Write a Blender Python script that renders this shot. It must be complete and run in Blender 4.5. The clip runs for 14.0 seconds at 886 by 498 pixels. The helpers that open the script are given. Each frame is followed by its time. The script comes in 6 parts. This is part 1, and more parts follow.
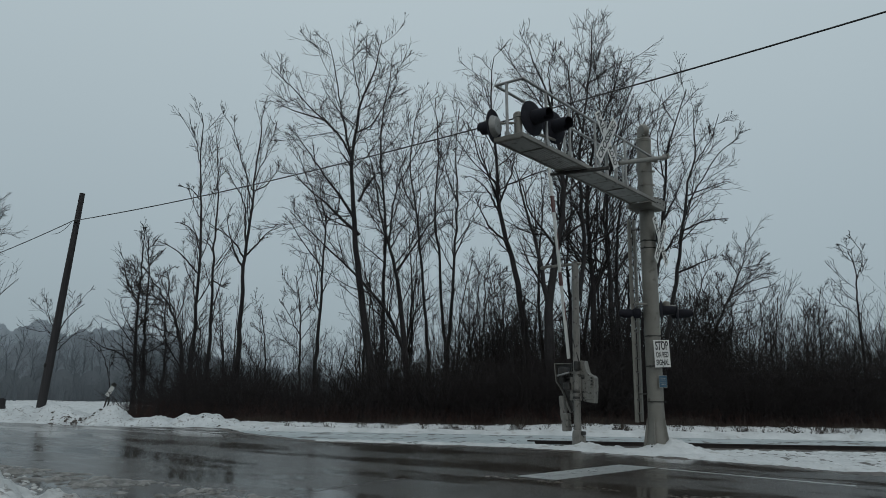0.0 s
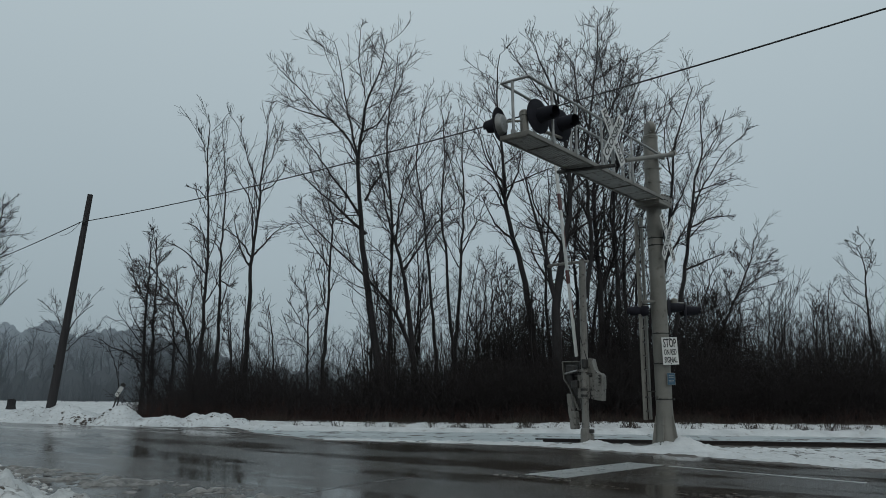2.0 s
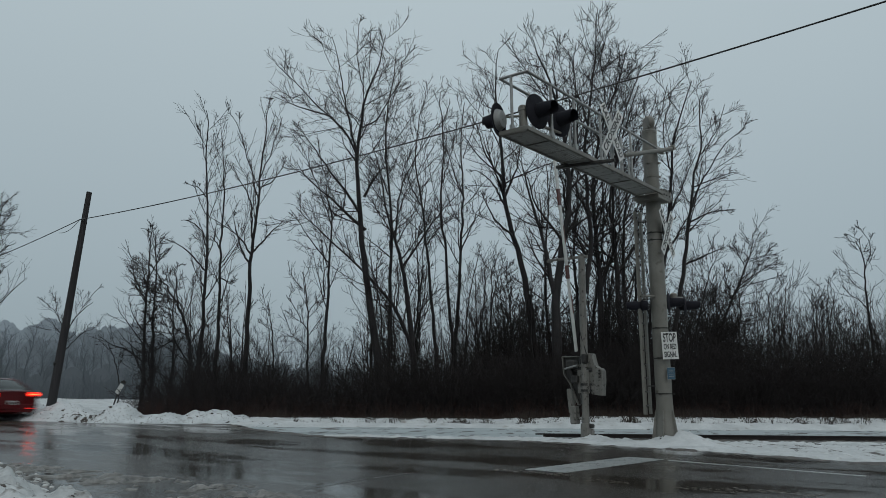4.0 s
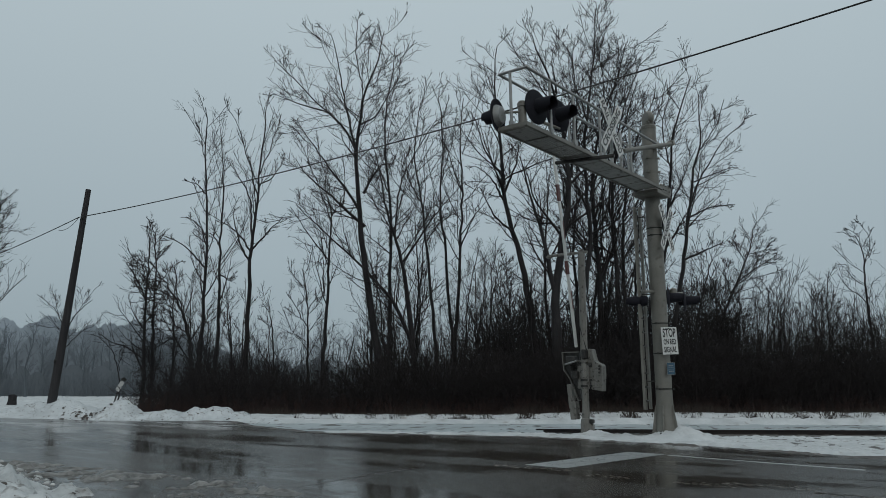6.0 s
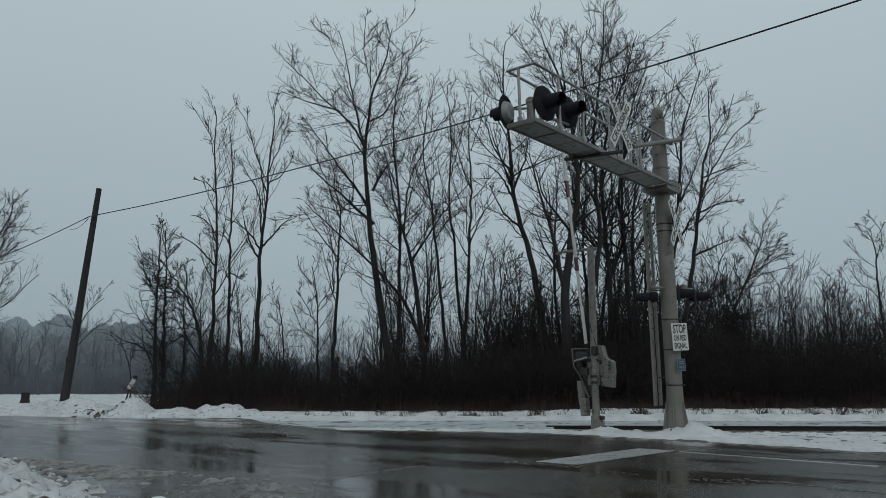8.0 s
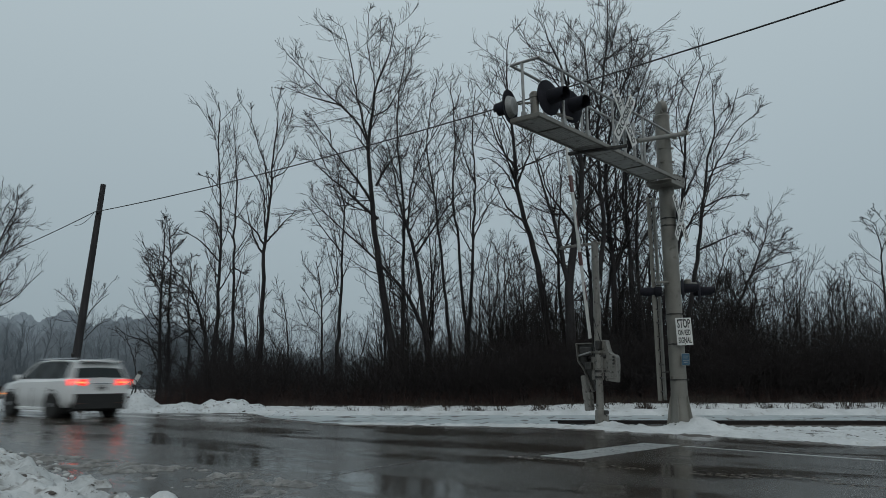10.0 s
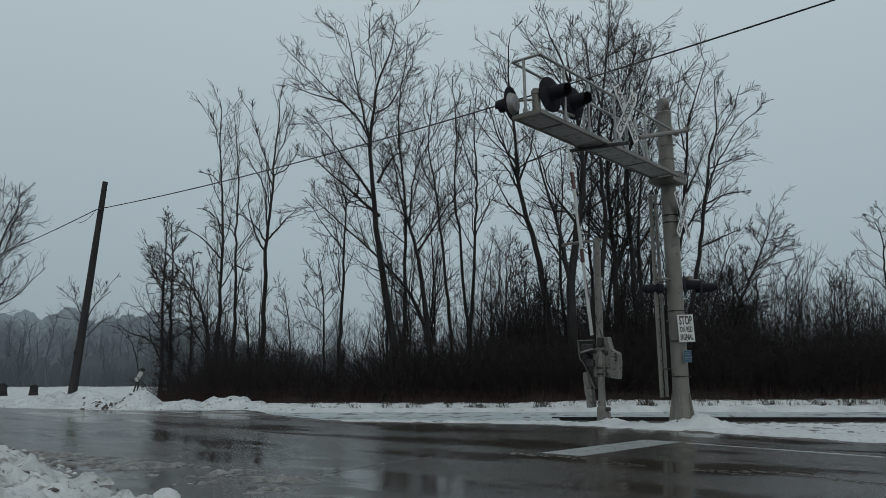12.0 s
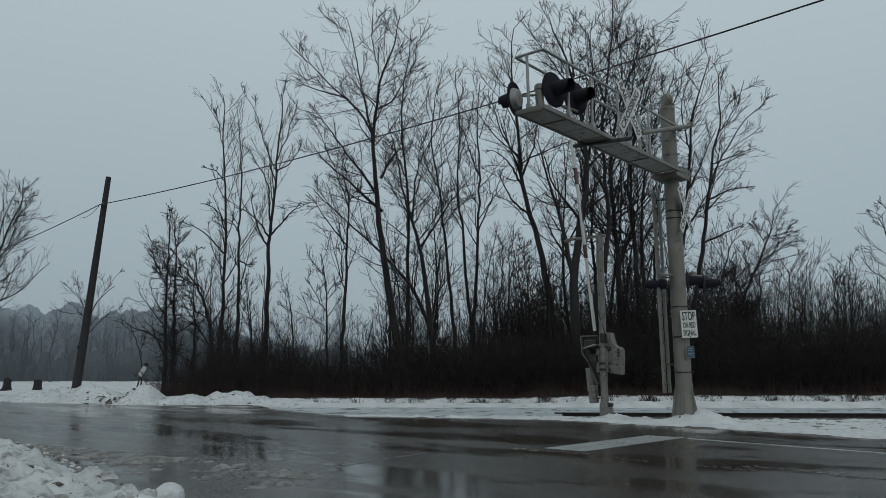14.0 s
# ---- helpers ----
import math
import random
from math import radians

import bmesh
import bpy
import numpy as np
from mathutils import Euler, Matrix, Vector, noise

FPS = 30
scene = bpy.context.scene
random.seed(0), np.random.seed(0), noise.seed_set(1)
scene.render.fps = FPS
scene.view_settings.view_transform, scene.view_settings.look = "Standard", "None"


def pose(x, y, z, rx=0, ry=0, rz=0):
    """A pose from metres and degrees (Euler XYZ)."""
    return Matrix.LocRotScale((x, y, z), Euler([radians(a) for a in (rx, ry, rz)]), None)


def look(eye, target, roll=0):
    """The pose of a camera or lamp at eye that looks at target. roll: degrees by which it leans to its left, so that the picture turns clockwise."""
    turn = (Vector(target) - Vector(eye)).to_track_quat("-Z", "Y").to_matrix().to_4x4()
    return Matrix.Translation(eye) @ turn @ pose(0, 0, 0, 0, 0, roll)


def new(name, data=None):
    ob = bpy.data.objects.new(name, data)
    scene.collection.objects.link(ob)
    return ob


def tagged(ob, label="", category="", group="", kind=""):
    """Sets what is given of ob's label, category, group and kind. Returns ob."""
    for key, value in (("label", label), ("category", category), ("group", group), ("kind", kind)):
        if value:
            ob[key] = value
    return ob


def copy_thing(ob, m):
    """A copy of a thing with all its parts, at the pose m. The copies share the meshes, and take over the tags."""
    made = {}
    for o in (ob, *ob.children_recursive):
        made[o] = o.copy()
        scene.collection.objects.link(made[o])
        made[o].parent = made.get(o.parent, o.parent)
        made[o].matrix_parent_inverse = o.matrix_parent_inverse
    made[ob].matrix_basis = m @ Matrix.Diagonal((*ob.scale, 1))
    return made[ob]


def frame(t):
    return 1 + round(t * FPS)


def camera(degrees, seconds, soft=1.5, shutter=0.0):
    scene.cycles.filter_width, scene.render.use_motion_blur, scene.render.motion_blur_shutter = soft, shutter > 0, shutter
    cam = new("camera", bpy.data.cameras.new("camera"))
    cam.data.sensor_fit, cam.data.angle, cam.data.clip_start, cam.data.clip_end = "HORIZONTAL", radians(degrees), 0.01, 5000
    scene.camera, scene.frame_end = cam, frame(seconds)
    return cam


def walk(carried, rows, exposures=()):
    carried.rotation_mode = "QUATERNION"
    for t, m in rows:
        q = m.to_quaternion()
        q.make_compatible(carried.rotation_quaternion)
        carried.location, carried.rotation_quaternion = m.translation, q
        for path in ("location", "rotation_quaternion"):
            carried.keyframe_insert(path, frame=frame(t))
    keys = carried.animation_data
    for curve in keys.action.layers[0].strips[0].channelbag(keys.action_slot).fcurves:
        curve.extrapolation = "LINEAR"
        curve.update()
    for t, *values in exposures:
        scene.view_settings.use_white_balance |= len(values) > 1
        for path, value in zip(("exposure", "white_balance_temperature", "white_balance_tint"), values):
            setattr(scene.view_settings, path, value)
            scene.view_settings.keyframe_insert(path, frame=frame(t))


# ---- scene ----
# The clip's camera is held by hand at one spot beside the road, and only turns.
EYE = 1.104


def aim(yaw, pitch, roll):
    return pose(0, 0, EYE, 0, 0, yaw) @ pose(0, 0, 0, 90 + pitch, 0, 0) @ pose(0, 0, 0, 0, 0, roll)


cam = camera(60.0, 14.0, soft=0.75, shutter=0.9)
walk(cam, [(t, aim(a, b, c)) for t, a, b, c in (
    (0, -1.419, 10.914, 0.988), (0.5, -1.229, 10.963, 0.941), (1, -1.213, 10.857, 0.899),
    (1.5, -1.056, 10.837, 0.775), (2, -0.901, 10.802, 0.710), (2.5, -0.921, 10.723, 0.677),
    (3, -0.926, 10.667, 0.583), (5.5, -0.972, 10.223, 0.239), (6, -0.978, 10.201, 0.184),
    (6.5, -1.041, 10.195, 0.153), (7, -0.762, 10.172, 0.087), (7.5, -0.433, 10.157, 0.053),
    (8, -0.287, 9.976, 0.023), (10.5, 0.021, 9.520, -0.049), (11, 0.0, 9.435, -0.052),
    (11.5, 0.085, 9.441, -0.088), (12, 0.136, 9.384, -0.087), (12.5, 0.331, 9.300, -0.034),
    (13, 0.351, 9.243, -0.062), (13.5, 0.338, 9.054, -0.038), (14, 0.355, 9.044, 0.014))],
    exposures=((0, -0.35), (14, -0.35)))

# ---- world: a thick overcast over a weak sky, and one wide, dim sun behind it ----
SUN_UP, SUN_TURN = radians(38), radians(200)
world = bpy.data.worlds.new("overcast")
scene.world = world
world.use_nodes = True
wn, wl = world.node_tree.nodes, world.node_tree.links
sky = wn.new("ShaderNodeTexSky")
sky.sky_type, sky.sun_disc = "NISHITA", False
sky.sun_elevation, sky.sun_rotation, sky.air_density, sky.dust_density = SUN_UP, SUN_TURN, 1.0, 4.0
geo = wn.new("ShaderNodeTexCoord")
sep = wn.new("ShaderNodeSeparateXYZ")
wl.new(geo.outputs["Generated"], sep.inputs[0])
cloud = wn.new("ShaderNodeTexNoise")
cloud.inputs["Scale"].default_value, cloud.inputs["Detail"].default_value = 1.6, 3
wl.new(geo.outputs["Generated"], cloud.inputs["Vector"])
uneven = wn.new("ShaderNodeMath")
uneven.operation, uneven.inputs[1].default_value = "MULTIPLY_ADD", 0.12
wl.new(cloud.outputs["Fac"], uneven.inputs[0])
wl.new(sep.outputs["Z"], uneven.inputs[2])
ramp = wn.new("ShaderNodeValToRGB")
el = ramp.color_ramp.elements
el[0].position, el[0].color = 0.0, (3.0, 3.8, 4.3, 1)
el[1].position, el[1].color = 0.62, (5.6, 6.62, 7.05, 1)
mid = el.new(0.22)
mid.color = (4.05, 4.95, 5.4, 1)
wl.new(uneven.outputs[0], ramp.inputs[0])
veil = wn.new("ShaderNodeMix")
veil.data_type, veil.inputs["Factor"].default_value = "RGBA", 0.93
wl.new(sky.outputs[0], veil.inputs["A"])
wl.new(ramp.outputs[0], veil.inputs["B"])
wl.new(veil.outputs["Result"], wn["Background"].inputs["Color"])
wn["Background"].inputs["Strength"].default_value = 0.11
sun = new("sun", bpy.data.lights.new("sun", "SUN"))
sun.data.energy, sun.data.angle, sun.data.color = 0.5, radians(40), (1.0, 0.97, 0.93)
sun.matrix_world = look((-20 * math.sin(SUN_TURN), 20 * math.cos(SUN_TURN), 20 * math.tan(SUN_UP)), (0, 0, 0))


# ---- materials ----
def tree_nodes(name):
    m = bpy.data.materials.new(name)
    m.use_nodes = True
    return m, m.node_tree.nodes, m.node_tree.links, m.node_tree.nodes["Principled BSDF"]


def surface(name, a, b, rough=0.6, metal=0.0, scale=8.0, fine=60.0, bump=0.15, dist=0.01, stain=None, stain_amount=0.45, stretch=(1, 1, 1), spread=0.0, specks=0.0):
    """Two colours mixed by a coarse and a fine noise, with relief; stain: a third colour in patches; spread: how far single pieces differ; specks: share of small dirt."""
    m, n, l, bsdf = tree_nodes(name)
    co = n.new("ShaderNodeTexCoord")
    mp = n.new("ShaderNodeMapping")
    mp.inputs["Scale"].default_value = stretch
    l.new(co.outputs["Object"], mp.inputs[0])
    big, small = n.new("ShaderNodeTexNoise"), n.new("ShaderNodeTexNoise")
    for tex, s in ((big, scale), (small, fine)):
        tex.inputs["Scale"].default_value, tex.inputs["Detail"].default_value = s, 5
        l.new(mp.outputs[0], tex.inputs["Vector"])
    add = n.new("ShaderNodeMath")
    add.operation, add.inputs[1].default_value = "MULTIPLY_ADD", 0.4
    l.new(small.outputs["Fac"], add.inputs[0])
    l.new(big.outputs["Fac"], add.inputs[2])
    fac = n.new("ShaderNodeMapRange")
    fac.inputs["From Min"].default_value, fac.inputs["From Max"].default_value = 0.45, 0.95
    l.new(add.outputs[0], fac.inputs["Value"])
    mix = n.new("ShaderNodeMix")
    mix.data_type = "RGBA"
    mix.inputs["A"].default_value, mix.inputs["B"].default_value = (*a, 1), (*b, 1)
    l.new(fac.outputs["Result"], mix.inputs["Factor"])
    out = mix.outputs["Result"]
    if stain:
        spot = n.new("ShaderNodeTexNoise")
        spot.inputs["Scale"].default_value, spot.inputs["Detail"].default_value = scale * 2.3, 7
        l.new(co.outputs["Object"], spot.inputs["Vector"])
        cut = n.new("ShaderNodeMapRange")
        cut.inputs["From Min"].default_value, cut.inputs["From Max"].default_value = 1 - stain_amount, 1.12 - stain_amount
        l.new(spot.outputs["Fac"], cut.inputs["Value"])
        over = n.new("ShaderNodeMix")
        over.data_type = "RGBA"
        over.inputs["B"].default_value = (*stain, 1)
        l.new(out, over.inputs["A"])
        l.new(cut.outputs["Result"], over.inputs["Factor"])
        out = over.outputs["Result"]
    if specks:
        dirt = n.new("ShaderNodeTexNoise")
        dirt.inputs["Scale"].default_value, dirt.inputs["Detail"].default_value, dirt.inputs["Roughness"].default_value = 11, 6, 0.7
        l.new(co.outputs["Object"], dirt.inputs["Vector"])
        cut = n.new("ShaderNodeMapRange")
        cut.inputs["From Min"].default_value, cut.inputs["From Max"].default_value = 0.70 - specks, 0.76 - specks
        l.new(dirt.outputs["Fac"], cut.inputs["Value"])
        over = n.new("ShaderNodeMix")
        over.data_type = "RGBA"
        over.inputs["B"].default_value = (0.075, 0.062, 0.052, 1)
        l.new(out, over.inputs["A"])
        l.new(cut.outputs["Result"], over.inputs["Factor"])
        out = over.outputs["Result"]
    if spread:
        one = n.new("ShaderNodeNewGeometry")
        vary = n.new("ShaderNodeMapRange")
        vary.inputs["To Min"].default_value, vary.inputs["To Max"].default_value = 1 - spread, 1 + spread
        l.new(one.outputs["Random Per Island"], vary.inputs["Value"])
        tone = n.new("ShaderNodeHueSaturation")
        l.new(vary.outputs["Result"], tone.inputs["Value"])
        l.new(out, tone.inputs["Color"])
        out = tone.outputs["Color"]
    l.new(out, bsdf.inputs["Base Color"])
    rr = n.new("ShaderNodeMapRange")
    rr.inputs["To Min"].default_value, rr.inputs["To Max"].default_value = max(rough - 0.1, 0.03), min(rough + 0.1, 1)
    l.new(small.outputs["Fac"], rr.inputs["Value"])
    l.new(rr.outputs["Result"], bsdf.inputs["Roughness"])
    bsdf.inputs["Metallic"].default_value = metal
    if bump:
        bp = n.new("ShaderNodeBump")
        bp.inputs["Strength"].default_value, bp.inputs["Distance"].default_value = bump, dist
        l.new(add.outputs[0], bp.inputs["Height"])
        l.new(bp.outputs[0], bsdf.inputs["Normal"])
    return m


def wet_asphalt():
    """Dark asphalt under a film of water: still puddles, drained patches along the wheel tracks, sealed cracks, a dirty film."""
    m, n, l, bsdf = tree_nodes("wet_asphalt")
    co = n.new("ShaderNodeTexCoord")
    mp = n.new("ShaderNodeMapping")
    mp.inputs["Rotation"].default_value = (0, 0, radians(-51.7 - 90))
    l.new(co.outputs["Object"], mp.inputs[0])
    lane = n.new("ShaderNodeMapping")
    lane.inputs["Scale"].default_value = (0.3, 1.0, 1)
    l.new(mp.outputs[0], lane.inputs[0])
    pools = n.new("ShaderNodeTexNoise")
    pools.inputs["Scale"].default_value, pools.inputs["Detail"].default_value, pools.inputs["Roughness"].default_value = 0.8, 9, 0.62
    l.new(lane.outputs[0], pools.inputs["Vector"])
    grain = n.new("ShaderNodeTexNoise")
    grain.inputs["Scale"].default_value, grain.inputs["Detail"].default_value = 90, 4
    l.new(co.outputs["Object"], grain.inputs["Vector"])
    blot = n.new("ShaderNodeTexNoise")
    blot.inputs["Scale"].default_value, blot.inputs["Detail"].default_value = 0.55, 8
    l.new(co.outputs["Object"], blot.inputs["Vector"])
    wet = n.new("ShaderNodeMapRange")
    wet.interpolation_type = "SMOOTHSTEP"
    wet.inputs["From Min"].default_value, wet.inputs["From Max"].default_value = 0.46, 0.565
    l.new(pools.outputs["Fac"], wet.inputs["Value"])
    tone = n.new("ShaderNodeMix")
    tone.data_type = "RGBA"
    tone.inputs["A"].default_value, tone.inputs["B"].default_value = (0.026, 0.0225, 0.019, 1), (0.098, 0.080, 0.064, 1)
    l.new(blot.outputs["Fac"], tone.inputs["Factor"])
    speck = n.new("ShaderNodeMix")
    speck.data_type, speck.blend_type = "RGBA", "MULTIPLY"
    speck.inputs["Factor"].default_value = 0.5
    l.new(tone.outputs["Result"], speck.inputs["A"])
    l.new(grain.outputs["Color"], speck.inputs["B"])
    l.new(speck.outputs["Result"], bsdf.inputs["Base Color"])
    rough = n.new("ShaderNodeMapRange")
    rough.inputs["To Min"].default_value, rough.inputs["To Max"].default_value = 0.25, 0.12
    l.new(wet.outputs["Result"], rough.inputs["Value"])
    l.new(rough.outputs["Result"], bsdf.inputs["Roughness"])
    bsdf.inputs["Specular IOR Level"].default_value = 0.34
    drained = n.new("ShaderNodeMapRange")
    drained.inputs["To Min"].default_value, drained.inputs["To Max"].default_value = 0.22, 0.02
    l.new(wet.outputs["Result"], drained.inputs["Value"])
    bp = n.new("ShaderNodeBump")
    bp.inputs["Distance"].default_value = 0.006
    l.new(drained.outputs["Result"], bp.inputs["Strength"])
    l.new(grain.outputs["Fac"], bp.inputs["Height"])
    l.new(bp.outputs[0], bsdf.inputs["Normal"])
    return m


def glow(name, colour, strength):
    m, n, l, bsdf = tree_nodes(name)
    bsdf.inputs["Base Color"].default_value = (*colour, 1)
    bsdf.inputs["Emission Color"].default_value = (*colour, 1)
    bsdf.inputs["Emission Strength"].default_value = strength
    return m


ASPHALT = wet_asphalt()
SNOW = surface("snow", (0.455, 0.468, 0.473), (0.66, 0.668, 0.67), 0.75, scale=1.3, fine=16, bump=1.0, dist=0.08, stain=(0.37, 0.355, 0.335), stain_amount=0.40, specks=0.035)
# grey-brown stain: dirt, and the bank's grey shadows painted in with it
DIRTY_SHADED_SNOW = surface("dirty_shaded_snow", (0.36, 0.37, 0.37), (0.62, 0.63, 0.63), 0.6, scale=2.6, fine=22, bump=0.8, dist=0.04, stain=(0.21, 0.20, 0.187), stain_amount=0.46, specks=0.10)
LUMP_SNOW = surface("frozen_lumps", (0.36, 0.365, 0.36), (0.62, 0.62, 0.61), 0.6, scale=3, fine=30, bump=0.3, dist=0.01, spread=0.2)
ICE = surface("packed_ice", (0.31, 0.345, 0.355), (0.46, 0.495, 0.505), 0.75, scale=0.9, fine=14, bump=0.3, dist=0.02, stain=(0.22, 0.23, 0.23), stain_amount=0.42, stretch=(0.25, 1, 1))
PILE_SNOW = surface("ploughed_snow", (0.43, 0.45, 0.46), (0.64, 0.66, 0.67), 0.75, scale=1.6, fine=18, bump=0.8, dist=0.05, stain=(0.17, 0.15, 0.13), stain_amount=0.40, specks=0.125)
SLUSH = surface("slush", (0.048, 0.044, 0.040), (0.28, 0.268, 0.252), 0.4, scale=6, fine=30, bump=0.6, dist=0.02, stain=(0.08, 0.08, 0.078), stain_amount=0.45)
GRIME = surface("grime", (0.042, 0.034, 0.029), (0.12, 0.098, 0.084), 0.6, scale=2.6, fine=30, bump=0.6, dist=0.02, stain=(0.04, 0.036, 0.033), stain_amount=0.5)
SOIL = surface("leaf_litter", (0.014, 0.010, 0.009), (0.035, 0.025, 0.02), 0.95, scale=0.7, fine=25, bump=0.6, dist=0.05, stain=(0.30, 0.31, 0.32), stain_amount=0.27)
BARK = surface("bark", (0.010, 0.0095, 0.0105), (0.031, 0.028, 0.029), 0.95, scale=4, fine=40, bump=0.6, dist=0.02, stretch=(1, 1, 0.3))
TWIG = surface("twigs", (0.010, 0.008, 0.009), (0.024, 0.020, 0.020), 0.95, scale=2, fine=20, bump=0, spread=0.3)
BRUSH = surface("brush", (0.011, 0.0078, 0.0077), (0.0175, 0.0125, 0.012), 0.95, scale=0.5, fine=9, bump=0, spread=0.12)
WEEDS = surface("dead_weeds", (0.019, 0.008, 0.0062), (0.042, 0.0175, 0.013), 0.95, scale=0.8, fine=9, bump=0, spread=0.4)
# distance haze painted into the twigs' base colour, in three steps
HAZE_TINT_THIN = surface("thin_haze_tint_twigs", (0.105, 0.121, 0.135), (0.13, 0.149, 0.166), 1.0, scale=0.2, fine=3, bump=0, spread=0.1)
HAZE_TINT_MID = surface("mid_haze_tint_twigs", (0.14, 0.162, 0.181), (0.16, 0.185, 0.206), 1.0, scale=0.2, fine=3, bump=0, spread=0.06)
HAZE_TINT_THICK = surface("thick_haze_tint_twigs", (0.205, 0.238, 0.264), (0.225, 0.26, 0.287), 1.0, scale=0.2, fine=3, bump=0, spread=0.05)
STRAW = surface("straw", (0.018, 0.013, 0.010), (0.052, 0.037, 0.027), 0.9, scale=3, fine=20, bump=0, spread=0.4)
WHITE_LINE = surface("worn_white_line", (0.27, 0.28, 0.28), (0.43, 0.44, 0.435), 0.3, scale=2.2, fine=14, bump=0.1, stain=(0.07, 0.07, 0.068), stain_amount=0.44)
YELLOW_LINE = surface("worn_yellow_line", (0.060, 0.047, 0.034), (0.115, 0.082, 0.050), 0.42, scale=3, fine=40, bump=0.05, stain=(0.05, 0.042, 0.034), stain_amount=0.45)
GREY_PAINT = surface("aluminium_paint", (0.128, 0.122, 0.106), (0.212, 0.206, 0.183), 0.55, metal=0.15, scale=2.2, fine=45, bump=0.08, dist=0.004, stain=(0.09, 0.08, 0.065), stain_amount=0.38)
GATE_PAINT = surface("weathered_grey_paint", (0.105, 0.101, 0.090), (0.215, 0.208, 0.190), 0.55, metal=0.1, scale=5, fine=50, bump=0.1, dist=0.004, stain=(0.045, 0.040, 0.034), stain_amount=0.44, stretch=(1, 1, 0.35))
GALV = surface("galvanised_steel", (0.22, 0.225, 0.22), (0.34, 0.345, 0.34), 0.5, metal=0.35, scale=6, fine=60, bump=0.06, dist=0.003, stain=(0.13, 0.125, 0.12), stain_amount=0.40)
DECK = surface("weathered_grating", (0.30, 0.305, 0.295), (0.46, 0.465, 0.45), 0.6, metal=0.1, scale=3, fine=70, bump=0.3, dist=0.006, stain=(0.20, 0.195, 0.18), stain_amount=0.42)
BLACK = surface("black_enamel", (0.010, 0.010, 0.014), (0.021, 0.021, 0.028), 0.8, scale=6, fine=50, bump=0.05, dist=0.003)
BLACK.node_tree.nodes["Principled BSDF"].inputs["Specular IOR Level"].default_value = 0.2
WHITE_SHEET = surface("white_sign_sheet", (0.52, 0.53, 0.52), (0.64, 0.64, 0.62), 0.45, scale=3, fine=30, bump=0.03, dist=0.002, stain=(0.33, 0.32, 0.30), stain_amount=0.36)
BLACK_LETTER = surface("black_letter", (0.012, 0.012, 0.012), (0.025, 0.025, 0.025), 0.5, scale=20, fine=80, bump=0)
BLUE_SHEET = surface("blue_sign_sheet", (0.02, 0.065, 0.105), (0.035, 0.09, 0.14), 0.4, scale=8, fine=50, bump=0.02)
RED_STRIPE = surface("faded_red_stripe", (0.07, 0.027, 0.024), (0.12, 0.042, 0.036), 0.5, scale=8, fine=50, bump=0.03)
STRAP = surface("dark_strap", (0.03, 0.03, 0.03), (0.07, 0.065, 0.06), 0.5, metal=0.6, scale=9, fine=60, bump=0)
RUST = surface("rusty_rail", (0.012, 0.010, 0.010), (0.030, 0.022, 0.019), 0.7, metal=0.3, scale=5, fine=50, bump=0.1)
POLE_WOOD = surface("weathered_pole", (0.017, 0.016, 0.0175), (0.040, 0.037, 0.039), 0.9, scale=3, fine=60, bump=0.5, dist=0.01, stretch=(4, 4, 0.3))
CABLE = surface("cable", (0.012, 0.012, 0.012), (0.025, 0.025, 0.025), 0.6, scale=9, fine=60, bump=0)
LENS = surface("red_lens", (0.05, 0.008, 0.008), (0.08, 0.012, 0.012), 0.2, scale=9, fine=60, bump=0)


# ---- builders ----
def finish(name, verts, faces, material, smooth=False):
    me = bpy.data.meshes.new(name)
    me.from_pydata(verts, [], faces)
    me.materials.append(material)
    if smooth:
        me.polygons.foreach_set("use_smooth", [True] * len(me.polygons))
    me.update()
    return me


def part(name, bm, material, parent=None, label="", smooth=False, at=None):
    """Links a bmesh as one mesh object, under a thing or a part where given."""
    me = bpy.data.meshes.new(name)
    bmesh.ops.recalc_face_normals(bm, faces=bm.faces)
    bm.to_mesh(me)
    bm.free()
    me.materials.append(material)
    if smooth:
        me.polygons.foreach_set("use_smooth", [True] * len(me.polygons))
        me.set_sharp_from_angle(angle=radians(38))
    ob = new(name, me)
    if parent:
        ob.parent = parent
    if at is not None:
        ob.matrix_basis = at
    if label:
        ob["label"] = label
    return ob


def thing(name, m, label, category, group="", kind=""):
    ob = new(name)
    ob.empty_display_size = 0.2
    ob.matrix_basis = m
    return tagged(ob, label, category, group, kind)


def box(bm, x, y, z, sx, sy, sz, m=None, bevel=0.0):
    """A box with its centre at x, y, z."""
    t = Matrix.Translation((x, y, z)) @ Matrix.Diagonal((sx, sy, sz, 1))
    made = bmesh.ops.create_cube(bm, size=1.0, matrix=(m @ t) if m else t)["verts"]
    if bevel:
        edges = list({e for v in made for e in v.link_edges})
        bmesh.ops.bevel(bm, geom=edges, offset=bevel, segments=1, affect="EDGES")
    return bm


def rod(bm, a, b, r, r2=None, sides=10):
    a, b = Vector(a), Vector(b)
    turn = (b - a).to_track_quat("Z", "Y").to_matrix().to_4x4()
    bmesh.ops.create_cone(bm, cap_ends=True, segments=sides, radius1=r, radius2=r if r2 is None else r2, depth=(b - a).length,
                          matrix=Matrix.Translation((a + b) / 2) @ turn)
    return bm


